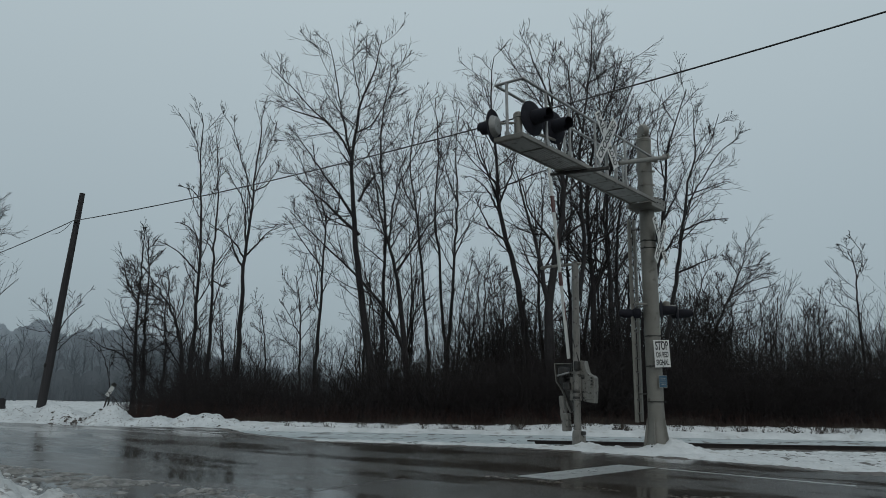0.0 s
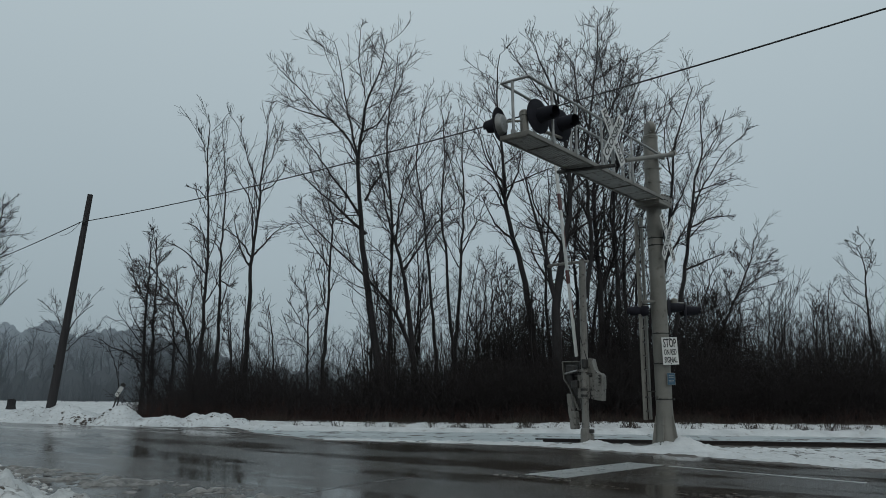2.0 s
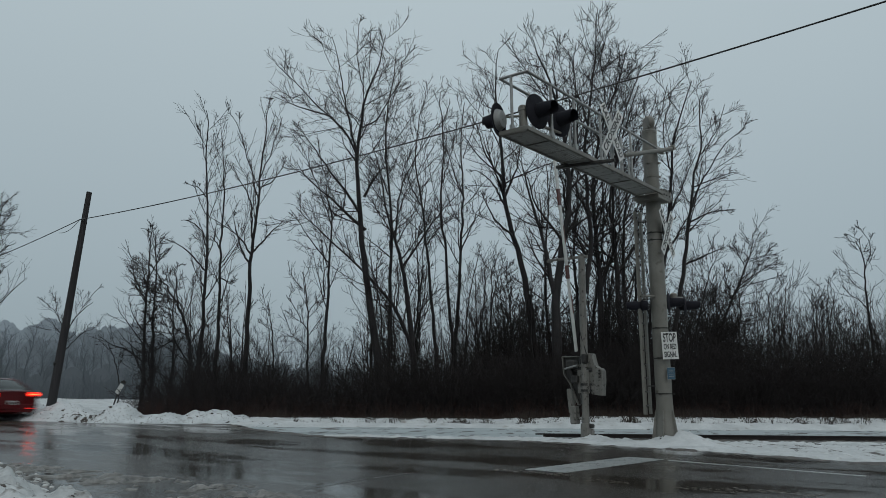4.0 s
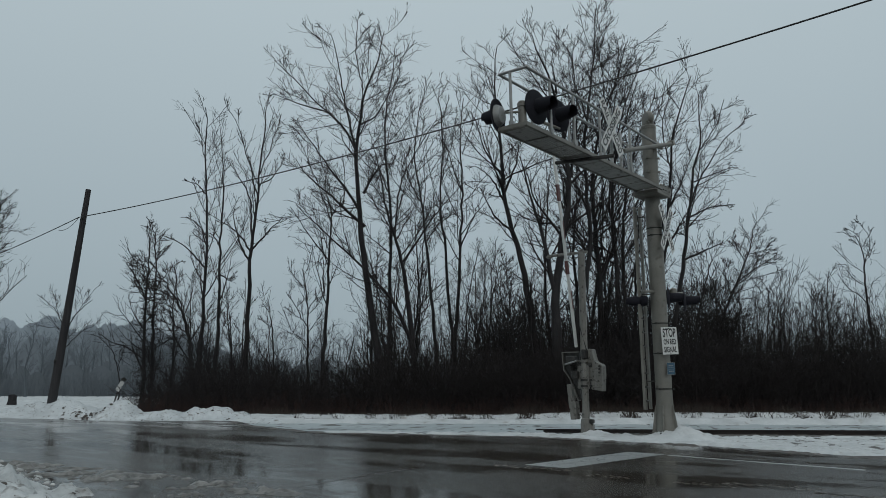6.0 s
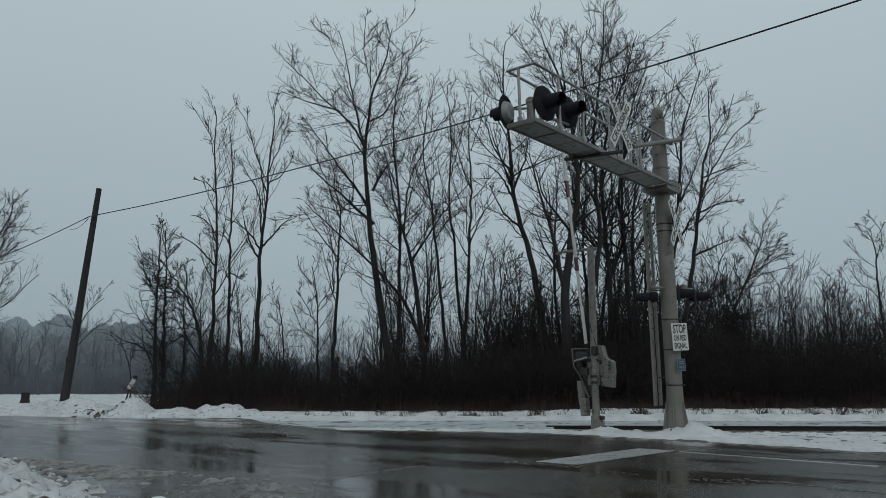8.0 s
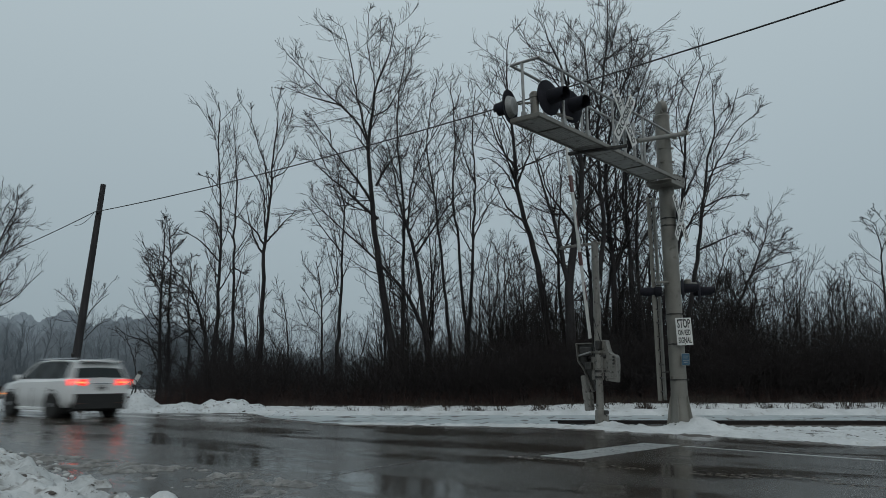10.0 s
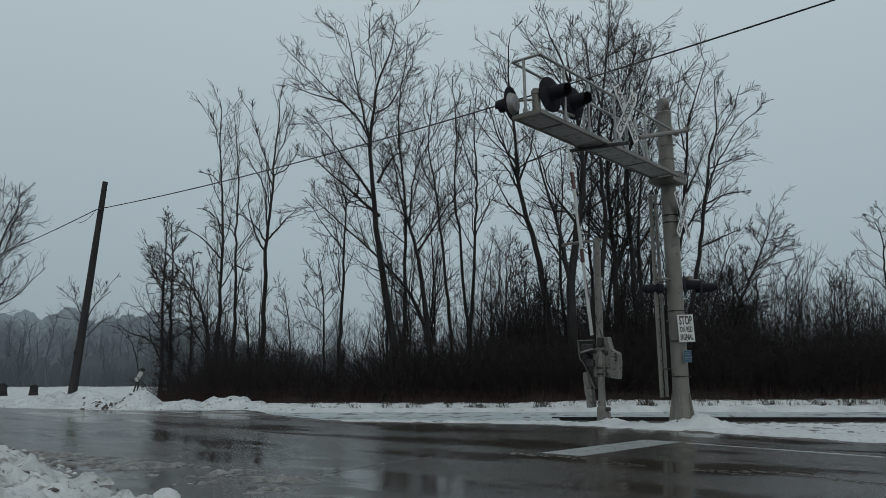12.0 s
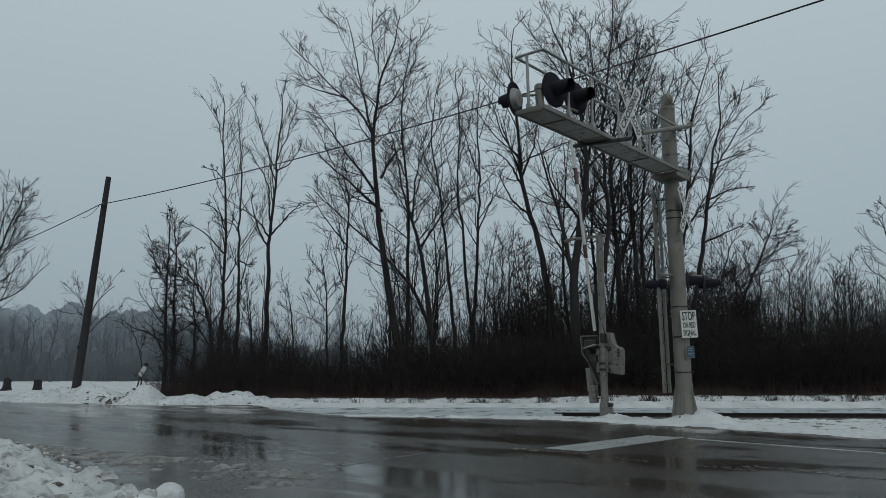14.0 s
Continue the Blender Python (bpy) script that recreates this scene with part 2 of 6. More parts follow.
def lathe(bm, profile, sides=16, m=None):
    """A turned body about z from pairs of radius and height, closed at both ends."""
    rings = []
    for r, z in profile:
        ring = [Vector((r * math.cos(2 * math.pi * i / sides), r * math.sin(2 * math.pi * i / sides), z)) for i in range(sides)]
        rings.append([bm.verts.new(m @ v if m else v) for v in ring])
    for a, b in zip(rings, rings[1:]):
        for i in range(sides):
            bm.faces.new((a[i], a[(i + 1) % sides], b[(i + 1) % sides], b[i]))
    bm.faces.new(rings[0][::-1]), bm.faces.new(rings[-1])
    return bm


def slab(bm, outline, z0, z1):
    """A flat outline in x, y raised from z0 to z1."""
    low, top = [bm.verts.new((x, y, z0)) for x, y in outline], [bm.verts.new((x, y, z1)) for x, y in outline]
    n = len(outline)
    bm.faces.new(low[::-1]), bm.faces.new(top)
    for i in range(n):
        bm.faces.new((low[i], low[(i + 1) % n], top[(i + 1) % n], top[i]))
    return bm


def letters(name, text, size, material, parent, at, label="", width=None):
    """Flat raised writing in the built-in font, made into a mesh; width: squeezed to it."""
    cu = bpy.data.curves.new(name, "FONT")
    cu.body, cu.size, cu.extrude, cu.align_x, cu.align_y, cu.resolution_u = text, size, 0.002, "CENTER", "CENTER", 3
    cu.offset = size * 0.022
    tmp = new(name, cu)
    bpy.context.view_layer.update()
    me = bpy.data.meshes.new_from_object(tmp.evaluated_get(bpy.context.evaluated_depsgraph_get()))
    bpy.data.objects.remove(tmp)
    me.materials.clear()
    me.materials.append(material)
    if width:
        xs = [v.co.x for v in me.vertices]
        me.transform(Matrix.Diagonal((width / (max(xs) - min(xs)), 1, 1, 1)))
    ob = new(name, me)
    ob.parent, ob.matrix_basis = parent, at
    if label:
        ob["label"] = label
    return ob


def fbm(x, y, s, seed=0.0, octaves=4):
    return noise.fractal(Vector((x * s + seed, y * s - seed * 0.7, seed)), 0.9, 2.1, octaves)


def field(name, x0, x1, y0, y1, step, height, material, label, category, kind="structure"):
    """A sheet of relief over a rectangle: the height may dip under what lies beside it."""
    nx, ny = int((x1 - x0) / step) + 1, int((y1 - y0) / step) + 1
    verts = [(x0 + i * step, y0 + j * step, height(x0 + i * step, y0 + j * step)) for j in range(ny) for i in range(nx)]
    faces = []
    for j in range(ny - 1):
        for i in range(nx - 1):
            q = (j * nx + i, j * nx + i + 1, j * nx + nx + i + 1, j * nx + nx + i)
            if max(verts[k][2] for k in q) > -0.13:
                faces.append(q)
    ob = new(name, finish(name, verts, faces, material, True))
    return tagged(ob, label, category, kind=kind)


def blob(verts, faces, at, r, rng):
    """Adds an irregular eight-sided lump to a mesh in the making."""
    k = len(verts)
    sx, sy, sz = r * rng.uniform(0.8, 1.5), r * rng.uniform(0.8, 1.5), r * rng.uniform(0.6, 1.0)
    turn = rng.uniform(0, 6.28)
    for ring, (h, w) in enumerate(((-0.6, 0.7), (0.1, 1.0), (0.7, 0.65))):
        for i in range(6):
            q = turn + i * math.pi / 3 + ring * 0.4
            j = rng.uniform(0.8, 1.2)
            verts.append((at[0] + sx * w * j * math.cos(q), at[1] + sy * w * j * math.sin(q), at[2] + sz * (h + rng.uniform(-0.12, 0.12))))
    verts.append((at[0], at[1], at[2] + sz))
    for ring in range(2):
        for i in range(6):
            p, q = k + ring * 6 + i, k + ring * 6 + (i + 1) % 6
            faces.append((p, q, q + 6, p + 6))
    for i in range(6):
        faces.append((k + 12 + i, k + 12 + (i + 1) % 6, k + 18))


def smooth_step(a, b, v):
    t = min(max((v - a) / (b - a), 0.0), 1.0)
    return t * t * (3 - 2 * t)


def beside(points, x, y):
    """Signed distance from a polyline, positive to its left as it runs."""
    best, side = 1e9, 1
    for (ax, ay), (bx, by) in zip(points, points[1:]):
        dx, dy = bx - ax, by - ay
        t = min(max(((x - ax) * dx + (y - ay) * dy) / (dx * dx + dy * dy), 0), 1)
        px, py = x - ax - t * dx, y - ay - t * dy
        d = math.hypot(px, py)
        if d < best - 1e-9:
            best, side = d, 1 if dx * py - dy * px > 0 else -1
    return best * side


# ---- the large structure ----
# The road runs along ALONG, the cantilever over it along ACROSS; the track runs nearly along x.
HEAD = radians(51.73)
ALONG = Vector((-math.sin(HEAD), math.cos(HEAD), 0))
ACROSS = Vector((-math.cos(HEAD), -math.sin(HEAD), 0))
FAR_EDGE = [(40, -13.5), (7.25, 12.75), (5.2, 15.4), (4.1, 16.4), (2.2, 18.0), (0, 18.7), (-2.6, 19.3), (-5.2, 22.9), (-6.2, 25.5), (-10.9, 25.7), (-16, 28.2), (-30, 39.6), (-120, 111)]
NEAR_EDGE = [(30, -12.2), (0.0, 7.2), (-2.0, 8.5), (-12, 15.1), (-120, 92)]


def ground():
    def level(x, y):
        return -0.16 + 0.05 * fbm(x, y, 0.15, 3)
    xs = [-4000, -1500, -600, -250, -120, -80] + list(range(-60, 61, 3)) + [80, 120, 250, 600, 1500, 4000]
    ys = [-4000, -1500, -500, -150, -60] + list(range(-30, 121, 3)) + [150, 220, 350, 600, 1200, 2500, 4500]
    verts = [(x, y, level(x, y) + 0.35 * smooth_step(100, 150, y)) for y in ys for x in xs]
    n = len(xs)
    faces = [(j * n + i, j * n + i + 1, j * n + n + i + 1, j * n + n + i) for j in range(len(ys) - 1) for i in range(n - 1)]
    tagged(new("ground", finish("ground", verts, faces, SOIL, True)), "brown leaf litter with thin patches of old snow", "ground", kind="structure")


def road():
    bm = bmesh.new()
    low = [(-120, 40), (-60, -6), (-20, -12), (40, -24)]
    slab(bm, FAR_EDGE + low, -0.3, 0.0)
    bmesh.ops.triangulate(bm, faces=bm.faces)
    tagged(part("road", bm, ASPHALT), "wet dark asphalt road with shallow puddles", "road", kind="structure")


def marking(name, a, b, width, material, label):
    a, b = Vector((*a, 0)), Vector((*b, 0))
    side = (b - a).normalized().cross(Vector((0, 0, 1))) * width / 2
    bm = bmesh.new()
    slab(bm, [(p.x, p.y) for p in (a + side, b + side, b - side, a - side)], -0.05, 0.004)
    tagged(part(name, bm, material), label, "road marking", kind="structure")


def bank(x, y):
    """Height of the low snow bank between the track and the woods."""
    crest = 26.9 + 0.5 * fbm(x, 0, 0.25, 4)
    rise = 0.28 + 0.10 * smooth_step(2.0, 6.0, x)
    edge = y + 0.35 * fbm(x, y, 0.6, 6)
    z = -0.14 + rise * (0.68 * smooth_step(24.6, 25.7, edge) - 0.2 * smooth_step(25.8, 26.2, edge) + 0.52 * smooth_step(26.2, crest, edge)) - 0.5 * smooth_step(crest + 0.8, crest + 3, y)
    return z + 0.035 * fbm(x, y, 1.8, 7) + 0.05 * abs(fbm(x, y, 3.5, 17, 2)) + 0.02 * fbm(x, y, 8, 3, 2) - 0.4 * smooth_step(-6.0, -8.0, x)


def snow():
    tower, gate = Vector((5.15, 17.3)), Vector((3.67, 18.3))

    def verge(x, y):
        d = -beside(FAR_EDGE, x, y)
        z = -0.20 + 0.245 * smooth_step(-0.12, 0.35, d + 0.28 * fbm(x, y, 1.5, 5) + 0.1 * fbm(x, y, 6, 5)) - 0.085 * smooth_step(0.5, 2.2, d) - 0.20 * smooth_step(18.95, 19.6, y + 0.3 * max(min(x, 0.0), -3.2))
        z += (0.035 * fbm(x, y, 2.2, 1) + 0.04 * abs(fbm(x, y, 4.5, 21, 2)) + 0.022 * fbm(x, y, 9, 1, 2) - 0.02) * smooth_step(-0.1, 0.3, d)
        for c, h, w in ((tower + Vector((0.35, -0.15)), 0.30, 0.48), (tower + Vector((1.0, 0.1)), 0.09, 0.7), (gate + Vector((0.22, -0.12)), 0.11, 0.32), (Vector((4.3, 17.6)), 0.06, 0.6)):
            z += h * math.exp(-((x - c.x) ** 2 + (y - c.y) ** 2) / w ** 2) * (1 + 0.5 * fbm(x, y, 3.5, 9))
        return z
    field("snow_verge", -6.5, 20, 3.0, 20.7, 0.08, verge, SNOW, "ploughed white snow along the edge of the road", "snow")

    def grime(x, y):
        d = -beside(FAR_EDGE, x, y)
        n = fbm(x, y, 1.5, 25)
        return -0.06 + 0.085 * math.exp(-((d + 0.20 - 0.2 * n) / 0.30) ** 2) * (0.8 + 0.4 * n) + 0.02 * fbm(x, y, 8, 3)
    field("edge_slush", -7.5, 20, 3, 26.5, 0.14, grime, GRIME, "brown dirty slush along the road edge", "slush")

    def plain(x, y):
        return -0.10 + 0.12 * fbm(x, y, 0.5, 31) + 0.06 * fbm(x, y, 2.0, 3) - 0.5 * smooth_step(-13.2, -11.5, x + 0.25 * (y - 30)) - 0.3 * smooth_step(90, 97, y)
    field("snow_field", -80, -10, 29.5, 99, 0.6, plain, SNOW, "open snowy ground beyond the road", "snow")

    def bed(x, y):
        return -0.05 + 0.025 * fbm(x, y, 1.5, 2) + 0.012 * fbm(x, y, 5, 2, 2) - 0.06 * smooth_step(0.0, -0.5, -beside(FAR_EDGE, x, y))
    field("track_bed", -12, 40, 20.08, 26.2, 0.2, bed, ICE, "grey packed ice over the railway track bed", "track bed")

    field("snow_bank", -8.5, 40, 24.0, 29.3, 0.12, bank, SNOW, "low bank of white snow with dead grass poking through", "snow")

    piles = ((-14.3, 28.6, 0.50, 1.5, 1.0), (-13.0, 28.0, 0.66, 1.3, 1.0), (-12.0, 27.7, 0.52, 0.8, 0.9), (-10.7, 27.4, 0.60, 0.75, 0.9), (-9.6, 27.2, 0.30, 0.9, 0.8), (-8.9, 27.1, 0.36, 0.7, 0.8),
             (-7.9, 26.9, 0.36, 0.7, 0.8), (-7.2, 26.9, 0.46, 0.7, 0.9), (-6.5, 26.7, 0.30, 0.6, 0.8), (-16.5, 30.2, 0.26, 1.6, 1.0), (-19.5, 32.6, 0.22, 2.0, 1.2), (-5.2, 25.6, 0.14, 1.0, 0.7))

    def heap(x, y):
        n, m = fbm(x, y, 0.9, 8, 2), 0.8 * abs(fbm(x, y, 1.8, 2, 2)) + 0.45 * abs(fbm(x, y, 5.5, 2, 2)) - 0.32
        top = max(h * math.exp(-(((x - cx) / w) ** 2 + ((y - cy) / d) ** 2) ** 1.2) for cx, cy, h, w, d in piles)
        return -0.21 + (top + 0.06) * (1.0 + 0.3 * n + 0.30 * m) + 0.05 * m + 0.10 * smooth_step(0.2, 1.0, -beside(FAR_EDGE, x, y)) - 0.3 * smooth_step(25.0, 24.2, y) - 0.3 * smooth_step(-4.9, -4.1, x)
    field("snow_pile", -27, -3.6, 23.5, 36, 0.085, heap, PILE_SNOW, "ploughed heaps of white snow with dirt and twigs", "snow")

    edge = [(-0.55, 1.5), (-0.8, 4.5), (-1.3, 6.1), (-2.35, 7.3), (-3.7, 8.9), (-5.6, 11.5), (-7.4, 13.3), (-12, 16.5), (-22, 23.4)]

    def near(x, y):
        d = beside(edge, x, y)
        n = fbm(x, y, 0.9, 12, 2)
        z = -0.22 + 0.58 * smooth_step(-0.35, 1.7, d + 0.35 * n) * (0.8 + 0.25 * n)
        lump = 0.15 * abs(fbm(x, y, 2.0, 3, 2)) + 0.10 * max(fbm(x, y, 4.2, 13, 1), -0.1) + 0.075 * max(fbm(x, y, 8.5, 5, 1), -0.15) + 0.03 * max(fbm(x, y, 17, 7, 1), -0.2)
        z += lump * smooth_step(-0.35, 0.2, d) - 0.05
        return z - 1.2 * smooth_step(3.9, 2.3, y)
    field("near_snow_bank", -12, -0.4, 3.0, 16.5, 0.036, near, DIRTY_SHADED_SNOW, "lumpy bank of old dirty snow beside the road", "snow")

    lumps = np.random.default_rng(8)
    for name, count, material, label, low, high in (("snow_lumps", 420, LUMP_SNOW, "loose lumps of frozen snow", 0.006, 0.042), ("dirt_clods", 150, GRIME, "dark clods of frozen dirt in snow", 0.006, 0.045)):
        verts, faces = [], []
        for _ in range(count):
            t = 2 + lumps.random() * 3.999
            k = int(t)
            (ax, ay), (bx, by) = edge[k], edge[k + 1]
            off = abs(lumps.normal()) * 0.55 + 0.24
            f = t - k
            dx, dy = bx - ax, by - ay
            ln = math.hypot(dx, dy)
            cx, cy = ax + dx * f - dy / ln * off, ay + dy * f + dx / ln * off
            blob(verts, faces, (cx, cy, max(near(cx, cy) - 0.014, 0.0)), low + (high - low) * lumps.random() ** 2.2, lumps)
        tagged(new(name, finish(name, verts, faces, material, True)), label, "snow lumps", kind="stuff")
    bm = bmesh.new()
    bmesh.ops.create_icosphere(bm, subdivisions=3, radius=0.125)
    for v in bm.verts:
        v.co *= 1 + 0.22 * noise.noise(v.co * 9) + 0.08 * noise.noise(v.co * 25)
        v.co.z *= 0.8
    tagged(part("snow_chunk", bm, SNOW, smooth=True, at=pose(-2.40, 6.88, 0.05)), "rounded white chunk of snow at the road edge", "snow chunk")
    verts, faces = [], []
    for _ in range(90):
        cx = lumps.uniform(-18, -4.5)
        cy = 26.0 + 0.5 * abs(lumps.normal()) + max(0, -(cx + 10.9)) * 0.5
        blob(verts, faces, (cx, cy, max(heap(cx, cy), 0.0)), 0.010 + 0.035 * lumps.random() ** 4, lumps)
    for _ in range(46):
        cx, cy = -11.85 + 0.42 * lumps.normal(), 26.95 + 0.13 * lumps.normal()
        blob(verts, faces, (cx, cy, max(heap(cx, cy), 0.0)), 0.014 + 0.05 * lumps.random() ** 2, lumps)
    tagged(new("dirt_clods", finish("dirt_clods", verts, faces, GRIME, True)), "dark clods of dirt and ice on the ploughed heaps", "dirt clods", kind="stuff")

    def slush(x, y):
        d = beside(NEAR_EDGE, x, y)
        n = fbm(x, y, 1.6, 15)
        g = fbm(x, y, 5, 4, 2)
        u, v = x * 0.785 + y * 0.62, y * 0.785 - x * 0.62
        rag = fbm(u * 0.35, v, 3.2, 6, 3) + 0.8 * fbm(u * 0.6, v, 11, 2, 3)
        patch = smooth_step(-0.1, 0.8, rag + 0.4 * n) * math.exp(-((d - 0.02) / 0.75) ** 4) * smooth_step(-1.0, -1.8, x)
        return -0.03 + 0.035 * math.exp(-((d + 0.12) / 0.16) ** 2) * (0.6 + 0.8 * n) + 0.068 * patch + 0.014 * g
    field("slush_ridge", -9, 2.2, 5.6, 13.5, 0.05, slush, SLUSH, "thin ridge of grey melting slush", "slush")


def rails():
    prof = [(-0.07, -0.15), (0.07, -0.15), (0.07, -0.135), (0.012, -0.11), (0.012, -0.04), (0.036, -0.03), (0.036, 0.0), (-0.036, 0.0), (-0.036, -0.03), (-0.012, -0.04), (-0.012, -0.11), (-0.07, -0.135)]
    for y0, drop in ((19.95, 0.0), (21.4, -0.075)):
        bm = bmesh.new()
        ends = [[bm.verts.new((x, y0 + slope + u, 0.052 + drop + w)) for u, w in prof] for x, slope in ((2.95, 0.29), (60, -2.2))]
        for i in range(12):
            bm.faces.new((ends[0][i], ends[0][(i + 1) % 12], ends[1][(i + 1) % 12], ends[1][i]))
        bm.faces.new(ends[0]), bm.faces.new(ends[1][::-1])
        tagged(part("rail", bm, RUST), "rusty dark steel rail half buried in snow", "rail", "rails of the track", "structure")


ground(), road(), snow(), rails()
S0, S1 = Vector((1.645, 11.225)), Vector((3.72, 13.485))
marking("stop_line", S0, S1, 0.67, WHITE_LINE, "worn white stop line on wet asphalt")
F0 = Vector((3.98, 13.07))
marking("edge_line", F0, (5.97, 10.77), 0.10, WHITE_LINE, "thin worn white edge line")
TAR = surface("tar_seam", (0.006, 0.006, 0.006), (0.014, 0.014, 0.014), 0.35, scale=4, fine=40, bump=0)


def flakes(name, a, b, width, share, size, material, label, seed):
    """What is left of a painted line or a seam: ragged flat scraps along it."""
    rng = np.random.default_rng(seed)
    a, b = Vector((*a, 0)), Vector((*b, 0))
    run = (b - a).normalized()
    side, length = run.cross(Vector((0, 0, 1))), (b - a).length
    verts, faces = [], []
    s = 0.0
    while s < length:
        if fbm(s, seed, 0.7, seed) > 0.5 - share:
            c = a + run * s + side * (rng.uniform(-0.5, 0.5) * width + 0.03 * fbm(s, 0, 1.1, seed + 3))
            r, k = size * rng.uniform(0.4, 1.3), len(verts)
            for i in range(7):
                q = i * 2 * math.pi / 7
                p = c + (run * math.cos(q) * 2.2 + side * math.sin(q)) * r * rng.uniform(0.5, 1.2)
                verts.append((p.x, p.y, 0.003 + 0.0015 * rng.random()))
            faces.append(tuple(range(k, k + 7)))
        s += size * 0.9
    tagged(new(name, finish(name, verts, faces, material)), label, "road marking", kind="structure")


flakes("tar_seam", (-1.45, 8.95), (-0.79, 10.12), 0.006, 0.55, 0.009, TAR, "thin broken dark seam in the asphalt", 3)
flakes("tar_seam", (-0.79, 10.12), (0.44, 11.75), 0.006, 0.5, 0.008, TAR, "thin broken dark seam in the asphalt", 4)
Y0 = Vector((1.0, 10.95))
for k, off in enumerate((0.0, 0.3)):
    c = Y0 - ACROSS.xy * off
    flakes("centre_line", c + ALONG.xy * 0.3, c - ALONG.xy * 14, 0.26, 0.42, 0.016, YELLOW_LINE, "flaked remains of a yellow centre line", 5 + k)


# ---- the crossing signals ----
# Local axes of the signals: x over the road, y towards the oncoming traffic.
SIDE = 231.73
MAST = Vector((5.15, 17.3, 0))
GATE = Vector((3.67, 18.3, 0))


def lamp_unit(parent, at, name="signal_lamp", label="black round signal lamp with a long hood", back=None, disc=1.0):
    """A flashing-light unit that faces +y: target disc, housing behind it, hood and lens."""
    lamp = part(name, lathe(bmesh.new(), [(0.08, -0.20), (0.16, -0.17), (0.21, -0.04), (0.12, 0.0)] if back else [(0.10, -0.20), (0.135, -0.17), (0.145, -0.03), (0.12, 0.0)], 18, Matrix.Rotation(radians(-90), 4, "X")), back or BLACK, parent, label, True, at)
    bm = bmesh.new()
    lathe(bm, [(0.11, -0.012), (0.25 * disc, -0.035), (0.318 * disc, -0.055), (0.322 * disc, -0.045), (0.25 * disc, -0.012), (0.11, 0.008)], 28, Matrix.Rotation(radians(-90), 4, "X"))
    part("target_disc", bm, BLACK, lamp, smooth=True)
    bm = bmesh.new()
    n = 20
    rings = []
    for y, r, drop in ((0.0, 0.140, 0.0), (0.13, 0.130, 0.004), (0.27, 0.120, 0.0), (0.335, 0.116, -0.006)):
        rings.append([[bm.verts.new((q * math.sin(a), y, q * math.cos(a) + drop)) for a in [2 * math.pi * i / n for i in range(n)]] for q in (r, r - 0.008)])
    for a, b in zip(rings, rings[1:]):
        for i in range(n):
            if b is rings[-1] and 7 <= i <= 12:
                continue
            j = (i + 1) % n
            bm.faces.new((a[0][i], a[0][j], b[0][j], b[0][i]))
            bm.faces.new((a[1][j], a[1][i], b[1][i], b[1][j]))
    part("hood", bm, BLACK, lamp, smooth=True)
    part("lens", lathe(bmesh.new(), [(0.10, 0.0), (0.085, 0.022), (0.03, 0.034)], 16, Matrix.Rotation(radians(-90), 4, "X")), LENS, lamp, "dark unlit red lens", True)
    return lamp


def crossbuck(parent, at, label="white crossed boards with black railroad crossing lettering"):
    """Two crossed boards that face +y, lettered."""
    board = part("crossbuck", box(bmesh.new(), 0, 0, 0, 0.05, 0.05, 0.5), GALV, parent, label, False, at)
    face = Matrix.Rotation(radians(180), 4, "Z") @ Matrix.Rotation(radians(90), 4, "X")
    for k, (turn, words) in enumerate(((-56, (("RAIL", -0.38), ("ROAD", 0.36))), (54, (("CROSSING", 0.0),)))):
        m = Matrix.Translation((0, 0.035 + 0.006 * k, 0)) @ face @ Matrix.Rotation(radians(turn), 4, "Z")
        bm = bmesh.new()
        box(bm, 0, 0, 0, 1.22, 0.225, 0.004, m, 0.0)
        part("board", bm, WHITE_SHEET, board, "white board")
        for text, dx in words:
            letters("lettering", text, 0.2, BLACK_LETTER, board, m @ Matrix.Translation((dx, 0, 0.004)), "black lettering", 0.40 if len(text) < 5 else 1.10)
    return board


